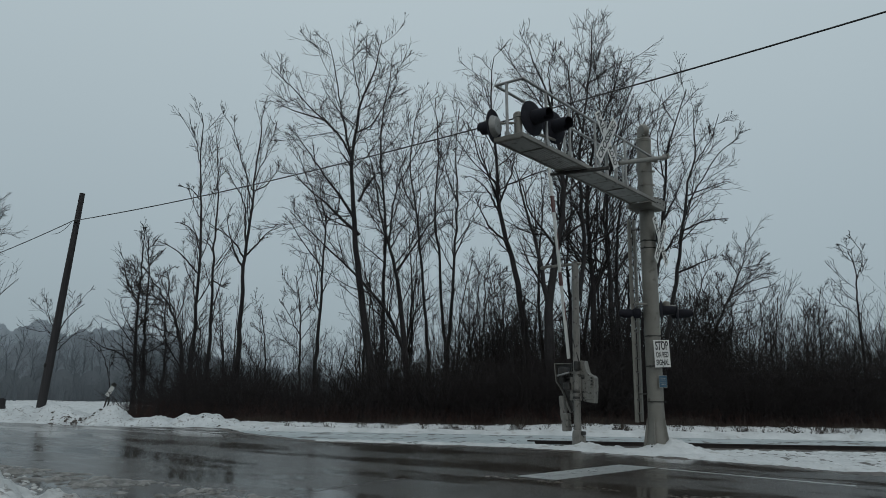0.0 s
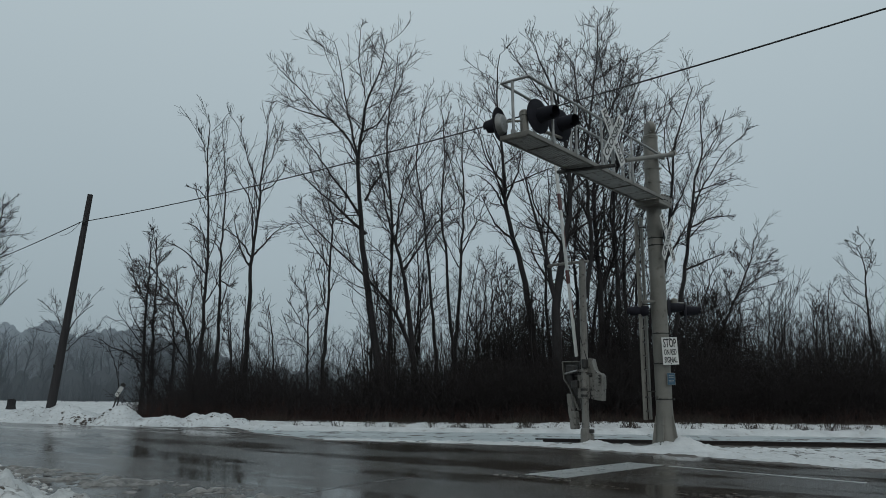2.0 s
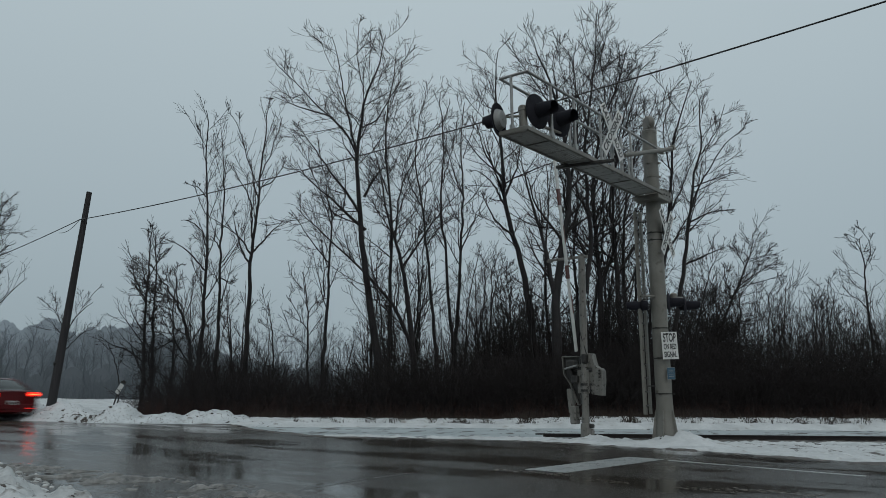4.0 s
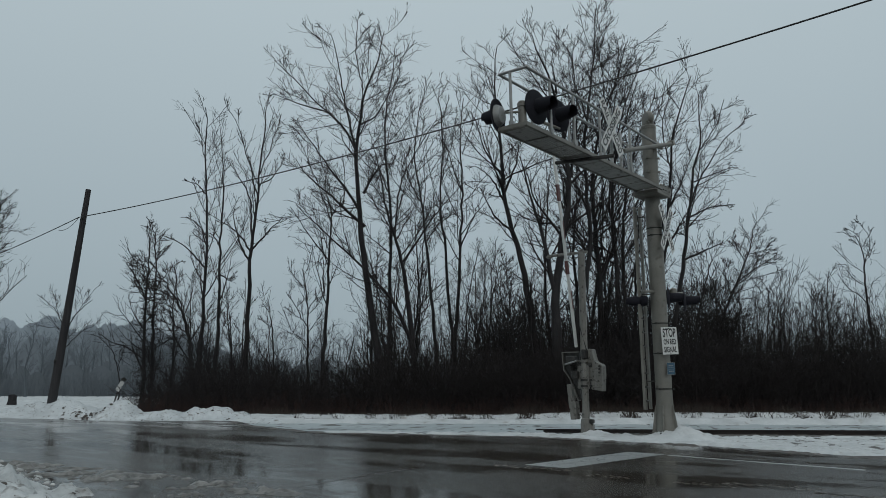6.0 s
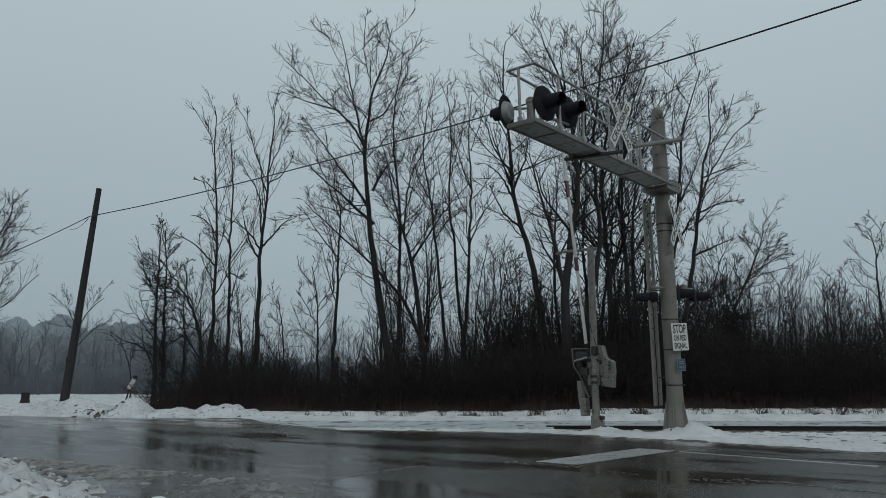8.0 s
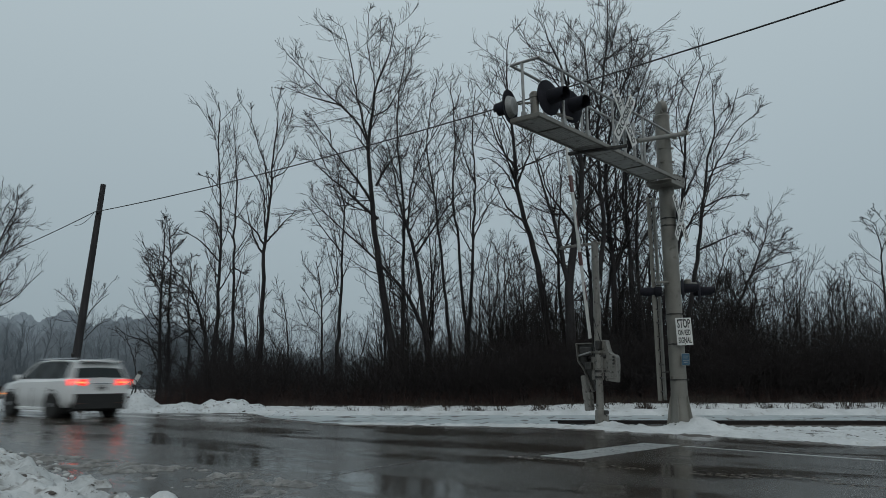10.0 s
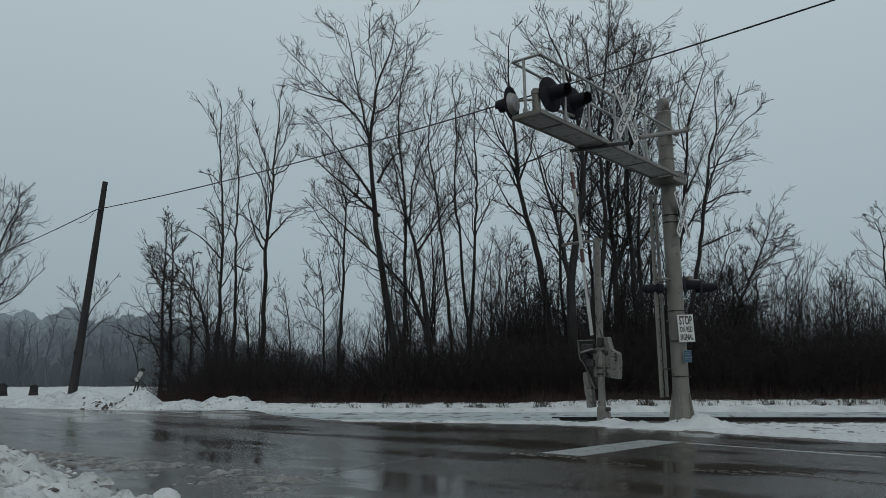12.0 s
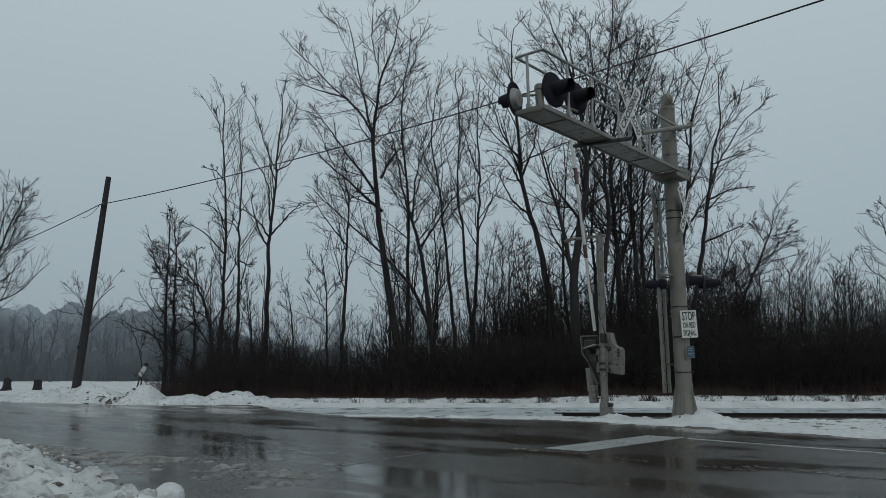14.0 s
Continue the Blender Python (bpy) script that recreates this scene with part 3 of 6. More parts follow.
def cantilever_signal():
    lean = Matrix.Rotation(radians(-0.7), 4, Vector((0.285, 0.958, 0)))
    root = thing("crossing_signal", Matrix.Translation((MAST.x + 0.085, MAST.y - 0.025, 0)) @ lean @ pose(0, 0, 0, 0, 0, SIDE), "grey steel railroad crossing signal with a cantilever walkway and black lamps", "crossing signal")
    mast = part("mast", lathe(bmesh.new(), [(0.183, -0.1), (0.181, 0.75), (0.179, 2.6), (0.175, 4.9), (0.168, 7.13), (0.168, 7.16)], 24), GREY_PAINT, root, "tapered grey painted mast", True)
    bm = bmesh.new()
    lathe(bm, [(0.178, 7.12), (0.180, 7.18), (0.15, 7.21), (0.15, 7.24)], 20)
    lathe(bm, [(0.10, -0.08), (0.15, -0.075), (0.185, -0.03), (0.185, 0.03), (0.15, 0.075), (0.10, 0.08)], 20, Matrix.Translation((0, 0, 7.39)) @ Matrix.Rotation(radians(55), 4, "Z") @ Matrix.Rotation(radians(90), 4, "X"))
    rod(bm, (0.05, 0.05, 7.28), (0.30, 0.10, 7.22), 0.025, 0.02)
    rod(bm, (-0.02, 0.07, 7.40), (-0.05, 0.125, 7.40), 0.024, None, 8)
    part("mast_cap", bm, GREY_PAINT, mast, "rounded cap with a pulley housing", True)
    for z in (1.08, 1.86, 2.53, 4.55, 4.72, 6.05, 6.38):
        r = 0.1835 - 0.002 * z
        bm = lathe(bmesh.new(), [(r, z - 0.014), (r + 0.008, z - 0.012), (r + 0.008, z + 0.012), (r, z + 0.014)], 24)
        box(bm, -0.02, r + 0.02, z, 0.05, 0.05, 0.04)
        box(bm, r + 0.02, 0.0, z, 0.06, 0.035, 0.035)
        part("strap", bm, STRAP if z < 5 else GREY_PAINT, mast, "dark steel strap", True)
    # flared foot with stiffening fins
    bm = lathe(bmesh.new(), [(0.245, -0.1), (0.238, 0.04), (0.212, 0.28), (0.190, 0.50), (0.186, 0.84)], 24)
    foot = part("foot", bm, GREY_PAINT, root, "flared grey steel foot in the snow", True)
    for k in range(5):
        bm = bmesh.new()
        rim = [(0.18, -0.1), (0.318, -0.1), (0.308, 0.08), (0.205, 0.72), (0.17, 0.72)]
        rings = [[bm.verts.new((u, w, v)) for u, v in rim] for w in (-0.011, 0.011)]
        for q in range(5):
            bm.faces.new((rings[0][q], rings[0][(q + 1) % 5], rings[1][(q + 1) % 5], rings[1][q]))
        bm.faces.new(rings[0][::-1]), bm.faces.new(rings[1])
        part("fin", bm, GREY_PAINT, foot, "thin stiffening fin", False, Matrix.Rotation(radians(10 + 72 * k), 4, "Z"))
    for a in range(6):
        part("anchor_bolt", rod(bmesh.new(), (0.33 * math.cos(a * 1.05), 0.33 * math.sin(a * 1.05), -0.1), (0.33 * math.cos(a * 1.05), 0.33 * math.sin(a * 1.05), 0.14), 0.02), STRAP, foot, "bolt")

    # walkway over the road: two side channels, cross bars, grating panels; it droops a little from the mast
    droop = Matrix.Translation((0, 0, 5.6)) @ Matrix.Rotation(radians(1.05), 4, "Y") @ Matrix.Translation((0, 0, -5.5))
    before = set(root.children)
    z = 5.47
    for s in (-0.23, 0.33):
        flange = -0.02 if s > 0 else 0.02
        bm = bmesh.new()
        box(bm, 3.2, s, z + 0.03, 5.95, 0.012, 0.066)
        box(bm, 3.2, s + flange, z, 5.95, 0.05, 0.012)
        box(bm, 3.2, s + flange, z + 0.06, 5.95, 0.05, 0.012)
        part("side_channel", bm, GREY_PAINT, root)
    bm = bmesh.new()
    box(bm, 6.18, 0.05, z + 0.03, 0.014, 0.58, 0.075, None, 0.004)
    part("end_plate", bm, GREY_PAINT, root)
    for i in range(9):
        part("cross_bar", box(bmesh.new(), 0.45 + i * 0.70, 0.05, z + (0.016 if i in (2, 7) else 0.032), 0.03, 0.53, 0.036), GREY_PAINT, root)
    for i in range(8):
        bm = bmesh.new()
        x0 = 0.465 + i * 0.70
        if i > 4:  # open mesh: short bars in both directions
            for k in range(9):
                box(bm, x0 + 0.335, -0.19 + k * 0.06, z + 0.024, 0.67, 0.040, 0.02)
            for k in range(14):
                box(bm, x0 + 0.02 + k * 0.049, 0.05, z + 0.030, 0.030, 0.52, 0.014)
        else:
            box(bm, x0 + 0.335, 0.05, z + 0.026, 0.685, 0.53, 0.02, None, 0.003)
            for k in range(5):
                box(bm, x0 + 0.06 + k * 0.14, 0.05, z + 0.043, 0.02, 0.50, 0.012)
        part("grating_panel", bm, DECK, root, "steel grating panel")
    # collar that carries the walkway on the mast
    bm = bmesh.new()
    box(bm, 0.10, 0.02, 5.40, 0.74, 0.60, 0.10, None, 0.012)
    box(bm, -0.05, 0.30, 5.51, 0.55, 0.05, 0.19, None, 0.006)
    box(bm, -0.05, -0.26, 5.51, 0.55, 0.05, 0.19, None, 0.006)
    collar = part("collar", bm, GREY_PAINT, root, "bolted collar on the mast")
    for x in (-0.2, 0.0, 0.15):
        for zz in (5.48, 5.58):
            part("bolt", rod(bmesh.new(), (x, 0.32, zz), (x, 0.345, zz), 0.016, None, 6), STRAP, collar)
    # hand rail
    bm = bmesh.new()
    top = 6.51
    corners = [(0.20, 0.33), (6.12, 0.33), (6.12, -0.22), (0.20, -0.22)]
    for (ax, ay), (bx, by) in zip(corners, corners[1:]):
        rod(bm, (ax, ay, top), (bx, by, top), 0.026)
    for ax, ay in corners[1:3]:
        bmesh.ops.create_uvsphere(bm, u_segments=8, v_segments=6, radius=0.028, matrix=Matrix.Translation((ax, ay, top)))
    part("hand_rail", bm, GALV, root, smooth=True)
    for x, y in ((6.12, 0.0), (5.33, 0.33), (4.45, 0.33), (3.35, 0.33), (1.9, 0.33), (5.05, -0.22), (3.6, -0.22), (2.0, -0.22), (0.75, -0.22)):
        bm = rod(bmesh.new(), (x, y, z + 0.02), (x, y, top), 0.026)
        box(bm, x, y, z + 0.10, 0.09, 0.06, 0.10)
        part("rail_post", bm, GALV, root, smooth=True)
    # stays and the brace round the mast
    part("brace", rod(bmesh.new(), (2.2, 0.30, 5.93), (-0.28, 0.44, 6.64), 0.05), GREY_PAINT, root, "pipe brace", True)
    part("brace", rod(bmesh.new(), (-0.28, 0.50, 6.66), (-0.28, 0.36, 6.66), 0.065), GREY_PAINT, root, "pipe brace", True)
    part("brace_clamp", box(bmesh.new(), 0.0, 0.22, 6.58, 0.42, 0.10, 0.10, None, 0.01), GREY_PAINT, root, "clamp on the mast")
    part("under_bar", box(bmesh.new(), 3.75, 0.16, 5.43, 0.09, 1.15, 0.055, Matrix.Translation((3.75, 0.16, 0)) @ Matrix.Rotation(radians(14), 4, "Z") @ Matrix.Translation((-3.75, -0.16, 0)), 0.005), STRAP, root, "dark bar under the walkway")
    # lamps of the cantilever
    bm = lathe(bmesh.new(), [(0.075, 5.5), (0.075, 5.98), (0.088, 5.99), (0.088, 6.05), (0.06, 6.09)], 14, Matrix.Translation((5.72, -0.02, 0)))
    rod(bm, (5.72, -0.02, 6.0), (5.45, 0.12, 6.0), 0.03)
    post = part("lamp_post", bm, GREY_PAINT, root, "short pipe post with a cap", True)
    rod_bm = rod(bmesh.new(), (5.72, -0.02, 5.9), (6.08, -0.30, 5.84), 0.022)
    part("lamp_bracket", rod_bm, GREY_PAINT, post, smooth=True)
    part("lamp_bracket", rod(bmesh.new(), (5.4, 0.0, 5.85), (4.6, 0.1, 5.85), 0.028), GREY_PAINT, post, smooth=True)
    part("lamp_pipe", rod(bmesh.new(), (4.78, 0.02, 5.5), (4.78, 0.02, 6.25), 0.045), GREY_PAINT, root, smooth=True)
    lamp_unit(root, pose(5.48, 0.17, 6.02, 0, 0, -7))
    lamp_unit(root, pose(4.62, 0.13, 6.10, 0, 0, -13))
    lamp_unit(root, pose(6.14, -0.30, 5.77, 0, 0, 185) @ Matrix.Diagonal((0.86, 0.72, 0.95, 1)), label="black round signal lamp with a pale weathered back", back=GALV)
    for ob in set(root.children) - before:
        ob.matrix_basis = droop @ ob.matrix_basis
    # crossing boards
    part("board_post", rod(bmesh.new(), (2.75, 0.28, 5.5), (2.75, 0.28, 6.75), 0.035), GALV, root, smooth=True)
    part("board_post", rod(bmesh.new(), (2.35, 0.30, 5.5), (2.35, 0.30, 6.35), 0.035), GALV, root, smooth=True)
    crossbuck(root, pose(2.95, 0.36, 6.28, 0, 0, -6))
    crossbuck(root, pose(0.02, 0.27, 4.69))
    # ladder behind the mast
    pa, pb = Vector((0.26, -0.34, 0)), Vector((-0.22, -0.42, 0))
    ladder = part("ladder", box(bmesh.new(), 0, 0, 2.93, 0.125, 0.05, 4.6, Matrix.Translation(pa), 0.004), GREY_PAINT, root, "galvanised ladder on the mast")
    part("stile", box(bmesh.new(), 0, 0, 2.98, 0.095, 0.05, 4.7, Matrix.Translation(pb), 0.004), GREY_PAINT, ladder)
    for i in range(15):
        zz = 0.82 + i * 0.305
        part("rung", rod(bmesh.new(), pa + Vector((0, 0, zz)), pb + Vector((0, 0, zz)), 0.012, None, 8), STRAP, ladder)
        part("bolt", rod(bmesh.new(), pa + Vector((0, 0.02, zz)), pa + Vector((0, 0.045, zz)), 0.018, None, 8), STRAP, ladder)
    for zz in (1.25, 3.2, 5.0):
        part("ladder_bracket", rod(bmesh.new(), (0.1, -0.1, zz), (0.2, -0.36, zz), 0.014, None, 6), STRAP, ladder)
    # lower lamps on their cross arm
    arm = part("lamp_arm", rod(bmesh.new(), (0.62, -0.12, 3.22), (-1.0, 0.20, 3.30), 0.028), GREY_PAINT, root, "pipe arm with lower lamps", True)
    part("junction_box", lathe(bmesh.new(), [(0.06, 0.0), (0.085, 0.02), (0.085, 0.11), (0.05, 0.14)], 12, Matrix.Translation((-0.42, 0.2, 3.22))), GREY_PAINT, arm, smooth=True)
    lamp_unit(root, pose(-0.30, 0.16, 3.13, 0, 0, 15) @ Matrix.Diagonal((0.82, 0.9, 0.82, 1)), disc=0.95)
    lamp_unit(root, pose(-0.78, 0.36, 3.09, 0, 0, 15) @ Matrix.Diagonal((0.82, 0.9, 0.82, 1)), disc=0.95)
    lamp_unit(root, pose(0.24, -0.34, 3.05, 0, 0, 201) @ Matrix.Diagonal((0.82, 0.9, 0.82, 1)), disc=0.5)
    # signs on the mast
    m = pose(0.14, 0.255, 2.13, 0, 2.0, -37)
    sign = part("stop_sign", box(bmesh.new(), 0, 0, 0, 0.39, 0.006, 0.60, None, 0.0), WHITE_SHEET, root, "white rectangular sign lettered stop on red signal", False, m)
    face = Matrix.Rotation(radians(180), 4, "Z") @ Matrix.Rotation(radians(90), 4, "X")
    for text, dz, size, width in (("STOP", 0.165, 0.265, 0.32), ("ON RED", -0.03, 0.17, 0.31), ("SIGNAL", -0.20, 0.175, 0.32)):
        letters("lettering", text, size, BLACK_LETTER, sign, Matrix.Translation((0, 0.005, dz)) @ face, "black lettering", width)
    for dz in (0.27, -0.275):
        part("rivet", rod(bmesh.new(), (0, 0, dz), (0, 0.01, dz), 0.012), STRAP, sign)
    blue = part("notice_plate", box(bmesh.new(), 0, 0, 0, 0.185, 0.006, 0.25, None, 0.0), BLUE_SHEET, root, "small blue notice plate", False, pose(0.12, 0.24, 1.52, 0, 0, -37))
    part("plate_border", box(bmesh.new(), 0, -0.003, 0, 0.198, 0.005, 0.262), GALV, blue)
    for dz, w in ((0.07, 0.12), (0.03, 0.13), (-0.03, 0.13), (-0.065, 0.11)):
        part("print_bar", box(bmesh.new(), 0, 0.0045, dz, w, 0.003, 0.010), GALV, blue)


def crossing_gate():
    root = thing("crossing_gate", pose(GATE.x, GATE.y, 0, 0, 0, SIDE), "grey crossing gate with its striped arm raised", "crossing gate")
    part("post", lathe(bmesh.new(), [(0.085, -0.1), (0.085, 4.36), (0.06, 4.40)], 16), GATE_PAINT, root, "grey pipe post", True)
    bm = lathe(bmesh.new(), [(0.135, -0.1), (0.13, 0.30), (0.118, 0.38), (0.09, 0.40)], 8)
    box(bm, -0.06, 0.13, 0.12, 0.10, 0.08, 0.30, None, 0.02)
    part("base", bm, GATE_PAINT, root, "cast base half buried in snow")
    part("cable_gland", box(bmesh.new(), 0.0, 0.15, 0.33, 0.12, 0.10, 0.10, None, 0.02), STRAP, root, "dark cable entry on the base")
    bm = box(bmesh.new(), 0, -0.38, 4.33, 0.08, 1.08, 0.06, None, 0.012)
    box(bm, 0, -0.88, 4.30, 0.09, 0.14, 0.05, None, 0.01)
    part("top_bracket", bm, GATE_PAINT, root, "horizontal bracket on the post")
    # the raised arm and its stripes
    a, b = Vector((0.10, -0.15, 2.05)), Vector((0.98, -0.15, 6.62))
    turn = (b - a).to_track_quat("Z", "Y").to_matrix().to_4x4()
    length = (b - a).length
    place = Matrix.Translation(a) @ turn
    arm = part("arm", box(bmesh.new(), 0, 0, length / 2, 0.035, 0.115, length, None, 0.006), WHITE_SHEET, root, "raised white gate arm with red stripes", False, place)
    for z0, z1, w in ((0.90, 1.34, 0.05), (1.74, 2.06, 0.121), (2.58, 3.02, 0.05), (3.5, 3.9, 0.121)):
        part("stripe", box(bmesh.new(), 0, (0.121 - w) / 2, (z0 + z1) / 2, 0.041, w, z1 - z0), RED_STRIPE, arm, "faded red stripe")
    # drive housing, brackets and counterweights
    bm = bmesh.new()
    prof = [(0.16, 1.06), (0.43, 1.02), (0.45, 1.40), (0.45, 1.60), (0.40, 1.66), (0.32, 1.66), (0.25, 1.72), (0.21, 1.84), (0.19, 2.00), (0.09, 2.01), (0.10, 1.5)]
    rings = [[bm.verts.new((x, y, zz)) for y, zz in prof] for x in (-0.22, 0.0)]
    for i in range(len(prof)):
        j = (i + 1) % len(prof)
        bm.faces.new((rings[0][i], rings[0][j], rings[1][j], rings[1][i]))
    bm.faces.new(rings[0][::-1]), bm.faces.new(rings[1])
    bmesh.ops.bevel(bm, geom=list(bm.edges), offset=0.012, segments=1, affect="EDGES")
    drive = part("drive_housing", bm, GATE_PAINT, root, "grey drive housing of the gate")
    part("cover", box(bmesh.new(), 0.0, 0.29, 1.30, 0.03, 0.22, 0.40, None, 0.01), GATE_PAINT, drive)
    for zz in (1.45, 1.53, 1.60):
        part("knob", rod(bmesh.new(), (-0.02, 0.39, zz), (0.05, 0.40, zz), 0.026, None, 8), STRAP, drive)
    # plate darkened for the bracket's shaded inside; the lit rim keeps paler paint
    for x in (-0.10,):
        bm = bmesh.new()
        prof = [(-0.60, 1.94), (-0.18, 1.94), (-0.18, 1.62), (-0.26, 1.42), (-0.14, 0.85), (-0.20, 0.80), (-0.40, 1.32), (-0.56, 1.52)]
        rings = [[bm.verts.new((x + dx, y, zz)) for y, zz in prof] for dx in (-0.02, 0.02)]
        for i in range(len(prof)):
            j = (i + 1) % len(prof)
            bm.faces.new((rings[0][i], rings[0][j], rings[1][j], rings[1][i]))
        bm.faces.new(rings[0][::-1]), bm.faces.new(rings[1])
        plate = part("side_bracket", bm, STRAP, root, "steel side bracket, darkened for its shaded inside")
        for (y0, z0), (y1, z1) in (((-0.60, 1.94), (-0.56, 1.52)), ((-0.56, 1.52), (-0.40, 1.30)), ((-0.40, 1.30), (-0.20, 0.80)), ((-0.60, 1.94), (-0.20, 1.94))):
            bm = bmesh.new()
            n = Vector((0, -(z1 - z0), y1 - y0)).normalized() * 0.012
            ends = [[bm.verts.new(Vector((x + dx, y, z)) + n * f) for dx, f in ((-0.05, 1), (0.09, 1), (0.09, -1), (-0.05, -1))] for y, z in ((y0, z0), (y1, z1))]
            for k in range(4):
                bm.faces.new((ends[0][k], ends[0][(k + 1) % 4], ends[1][(k + 1) % 4], ends[1][k]))
            bm.faces.new(ends[0][::-1]), bm.faces.new(ends[1])
            part("flange", bm, GATE_PAINT, plate, "pale steel flange")
    for x in (-0.10, 0.08):
        part("weight_arm", box(bmesh.new(), 0, 0, 0, 0.035, 0.11, 0.56, None, 0.015), GATE_PAINT, root, "slim arm of the counterweight", False, pose(x, -0.36, 0.90, 5, 0, 0))
        part("counterweight", box(bmesh.new(), 0, 0, 0, 0.06, 0.15, 0.42, None, 0.02), GATE_PAINT, root, "grey counterweight", False, pose(x, -0.29, 0.57, 3, 0, 0))
    bm = bmesh.new()
    rod(bm, (0, -0.26, 1.62), (0, 0.20, 1.62), 0.045)
    rod(bm, (0, -0.36, 1.58), (0, -0.30, 1.58), 0.08)
    part("shaft", bm, STRAP, root, "dark gate shaft", True)
    for zz in (1.14, 1.28, 1.72):
        bm = lathe(bmesh.new(), [(0.085, zz - 0.03), (0.105, zz - 0.028), (0.105, zz + 0.028), (0.085, zz + 0.03)], 14)
        box(bm, 0.0, 0.14, zz, 0.05, 0.12, 0.05)
        box(bm, 0.0, -0.14, zz, 0.05, 0.12, 0.05)
        part("clamp", bm, STRAP if zz < 1.5 else GATE_PAINT, root, "steel clamp")
    for y0, z0, w, h in ((-0.30, 1.74, 0.22, 0.20), (-0.20, 1.40, 0.16, 0.18), (0.05, 1.88, 0.10, 0.22)):
        part("drive_gear", box(bmesh.new(), 0.06, y0, z0, 0.22, w, h, None, 0.02), STRAP, root, "dark oily gear of the gate drive")
    part("drive_crank", rod(bmesh.new(), (0.20, -0.42, 1.64), (0.20, -0.10, 1.72), 0.022, None, 8), GALV, root, "bright crank rod")
    part("cable", rod(bmesh.new(), (0.09, -0.06, 2.55), (0.05, 0.10, 1.95), 0.012, None, 6), CABLE, root, "loose black cable")
    part("housing_plate", box(bmesh.new(), 0.02, -0.02, 1.35, 0.05, 0.30, 0.55, None, 0.01), GATE_PAINT, root)


def utility_pole():
    base, top = Vector((-14.87, 31, -0.1)), Vector((-14.12, 31.0, 8.98))
    root = thing("utility_pole", pose(base.x, base.y, 0), "leaning weathered wooden utility pole", "utility pole")
    d = top - base
    lines = resample([(0, 0, -0.1), (d.x * 0.34, 0.02, d.z * 0.33), (d.x * 0.68, -0.02, d.z * 0.66), (d.x, 0, d.z)], 14)
    ob = new("pole", tubes("pole", [(lines[None], np.linspace(0.178, 0.105, 14)[None], 14)], POLE_WOOD))
    ob.parent = root
    part("pole_top", lathe(bmesh.new(), [(0.105, 0), (0.10, 0.03), (0.02, 0.045)], 14, Matrix.Translation((d.x, 0, d.z - 0.1))), POLE_WOOD, root)
    part("wire_clamp", box(bmesh.new(), d.x * 0.875 + 0.02, -0.13, 7.88, 0.08, 0.10, 0.12, None, 0.01), STRAP, root)
    bm = rod(bmesh.new(), (-0.13 + 0.2, -0.1, 2.0), (-0.10 + 0.2, -0.16, 2.12), 0.05)
    part("pole_tag", bm, STRAP, root)


def overhead_wire(name, a, b, sag, r, label):
    a, b = Vector(a), Vector(b)
    t = np.linspace(0, 1, 40)[:, None]
    p = np.array(a) * (1 - t) + np.array(b) * t
    p[:, 2] -= sag * 4 * t[:, 0] * (1 - t[:, 0])
    me = tubes(name, [(p[None], np.full((1, 40), r), 6)], CABLE)
    return tagged(new(name, me), label, "wire")


def leaning_sign():
    root = thing("leaning_sign", pose(-12.62, 31.2, 0, 0, 0, 10), "greyed white sign plate bent over on a thin post", "sign")
    part("sign_post", rod(bmesh.new(), (0, 0, -0.1), (0.38, 0, 1.42), 0.03), STRAP, root)
    part("plate", box(bmesh.new(), 0, 0, 0, 0.17, 0.012, 0.42, None, 0.0), WHITE_SHEET, root, "greyed white sign plate", False, pose(0.32, -0.05, 1.10, 0, 30, 38))
    part("dark_plate", box(bmesh.new(), 0, 0, 0, 0.16, 0.012, 0.13, None, 0.0), STRAP, root, "dark second plate", False, pose(0.47, -0.05, 1.36, 0, 30, 38))


cantilever_signal(), crossing_gate()


# ---- trees ----
def tubes(name, batches, material):
    """One mesh from batches of limbs: each batch is centre lines (count, points, 3), radii (count, points) and a number of sides."""
    vs, fs, base = [], [], 0
    for line, rad, sides in batches:
        c, n, _ = line.shape
        if not c:
            continue
        tang = np.gradient(line, axis=1)
        tang /= np.linalg.norm(tang, axis=2, keepdims=True) + 1e-9
        chord = np.abs(line[:, -1] - line[:, 0])
        ref = np.eye(3)[np.argmin(chord, axis=1)][:, None] * np.ones((1, n, 1))
        u = np.cross(tang, ref)
        u /= np.linalg.norm(u, axis=2, keepdims=True) + 1e-9
        w = np.cross(tang, u)
        ang = np.arange(sides) * 2 * np.pi / sides
        ring = line[:, :, None] + rad[:, :, None, None] * (np.cos(ang)[:, None] * u[:, :, None] + np.sin(ang)[:, None] * w[:, :, None])
        vs.append(ring.reshape(-1, 3))
        idx = base + np.arange(c * n * sides).reshape(c, n, sides)
        a, b = idx[:, :-1], idx[:, 1:]
        fs.append(np.stack([a, np.roll(a, -1, 2), np.roll(b, -1, 2), b], -1).reshape(-1, 4))
        base += c * n * sides
    v, f = np.concatenate(vs), np.concatenate(fs)
    me = bpy.data.meshes.new(name)
    me.vertices.add(len(v)), me.loops.add(f.size), me.polygons.add(len(f))
    me.vertices.foreach_set("co", v.ravel().astype(np.float32))
    me.loops.foreach_set("vertex_index", f.ravel().astype(np.int32))
    me.polygons.foreach_set("loop_start", np.arange(0, f.size, 4, dtype=np.int32))
    me.polygons.foreach_set("use_smooth", np.ones(len(f), bool))
    me.materials.append(material)
    me.update()
    return me


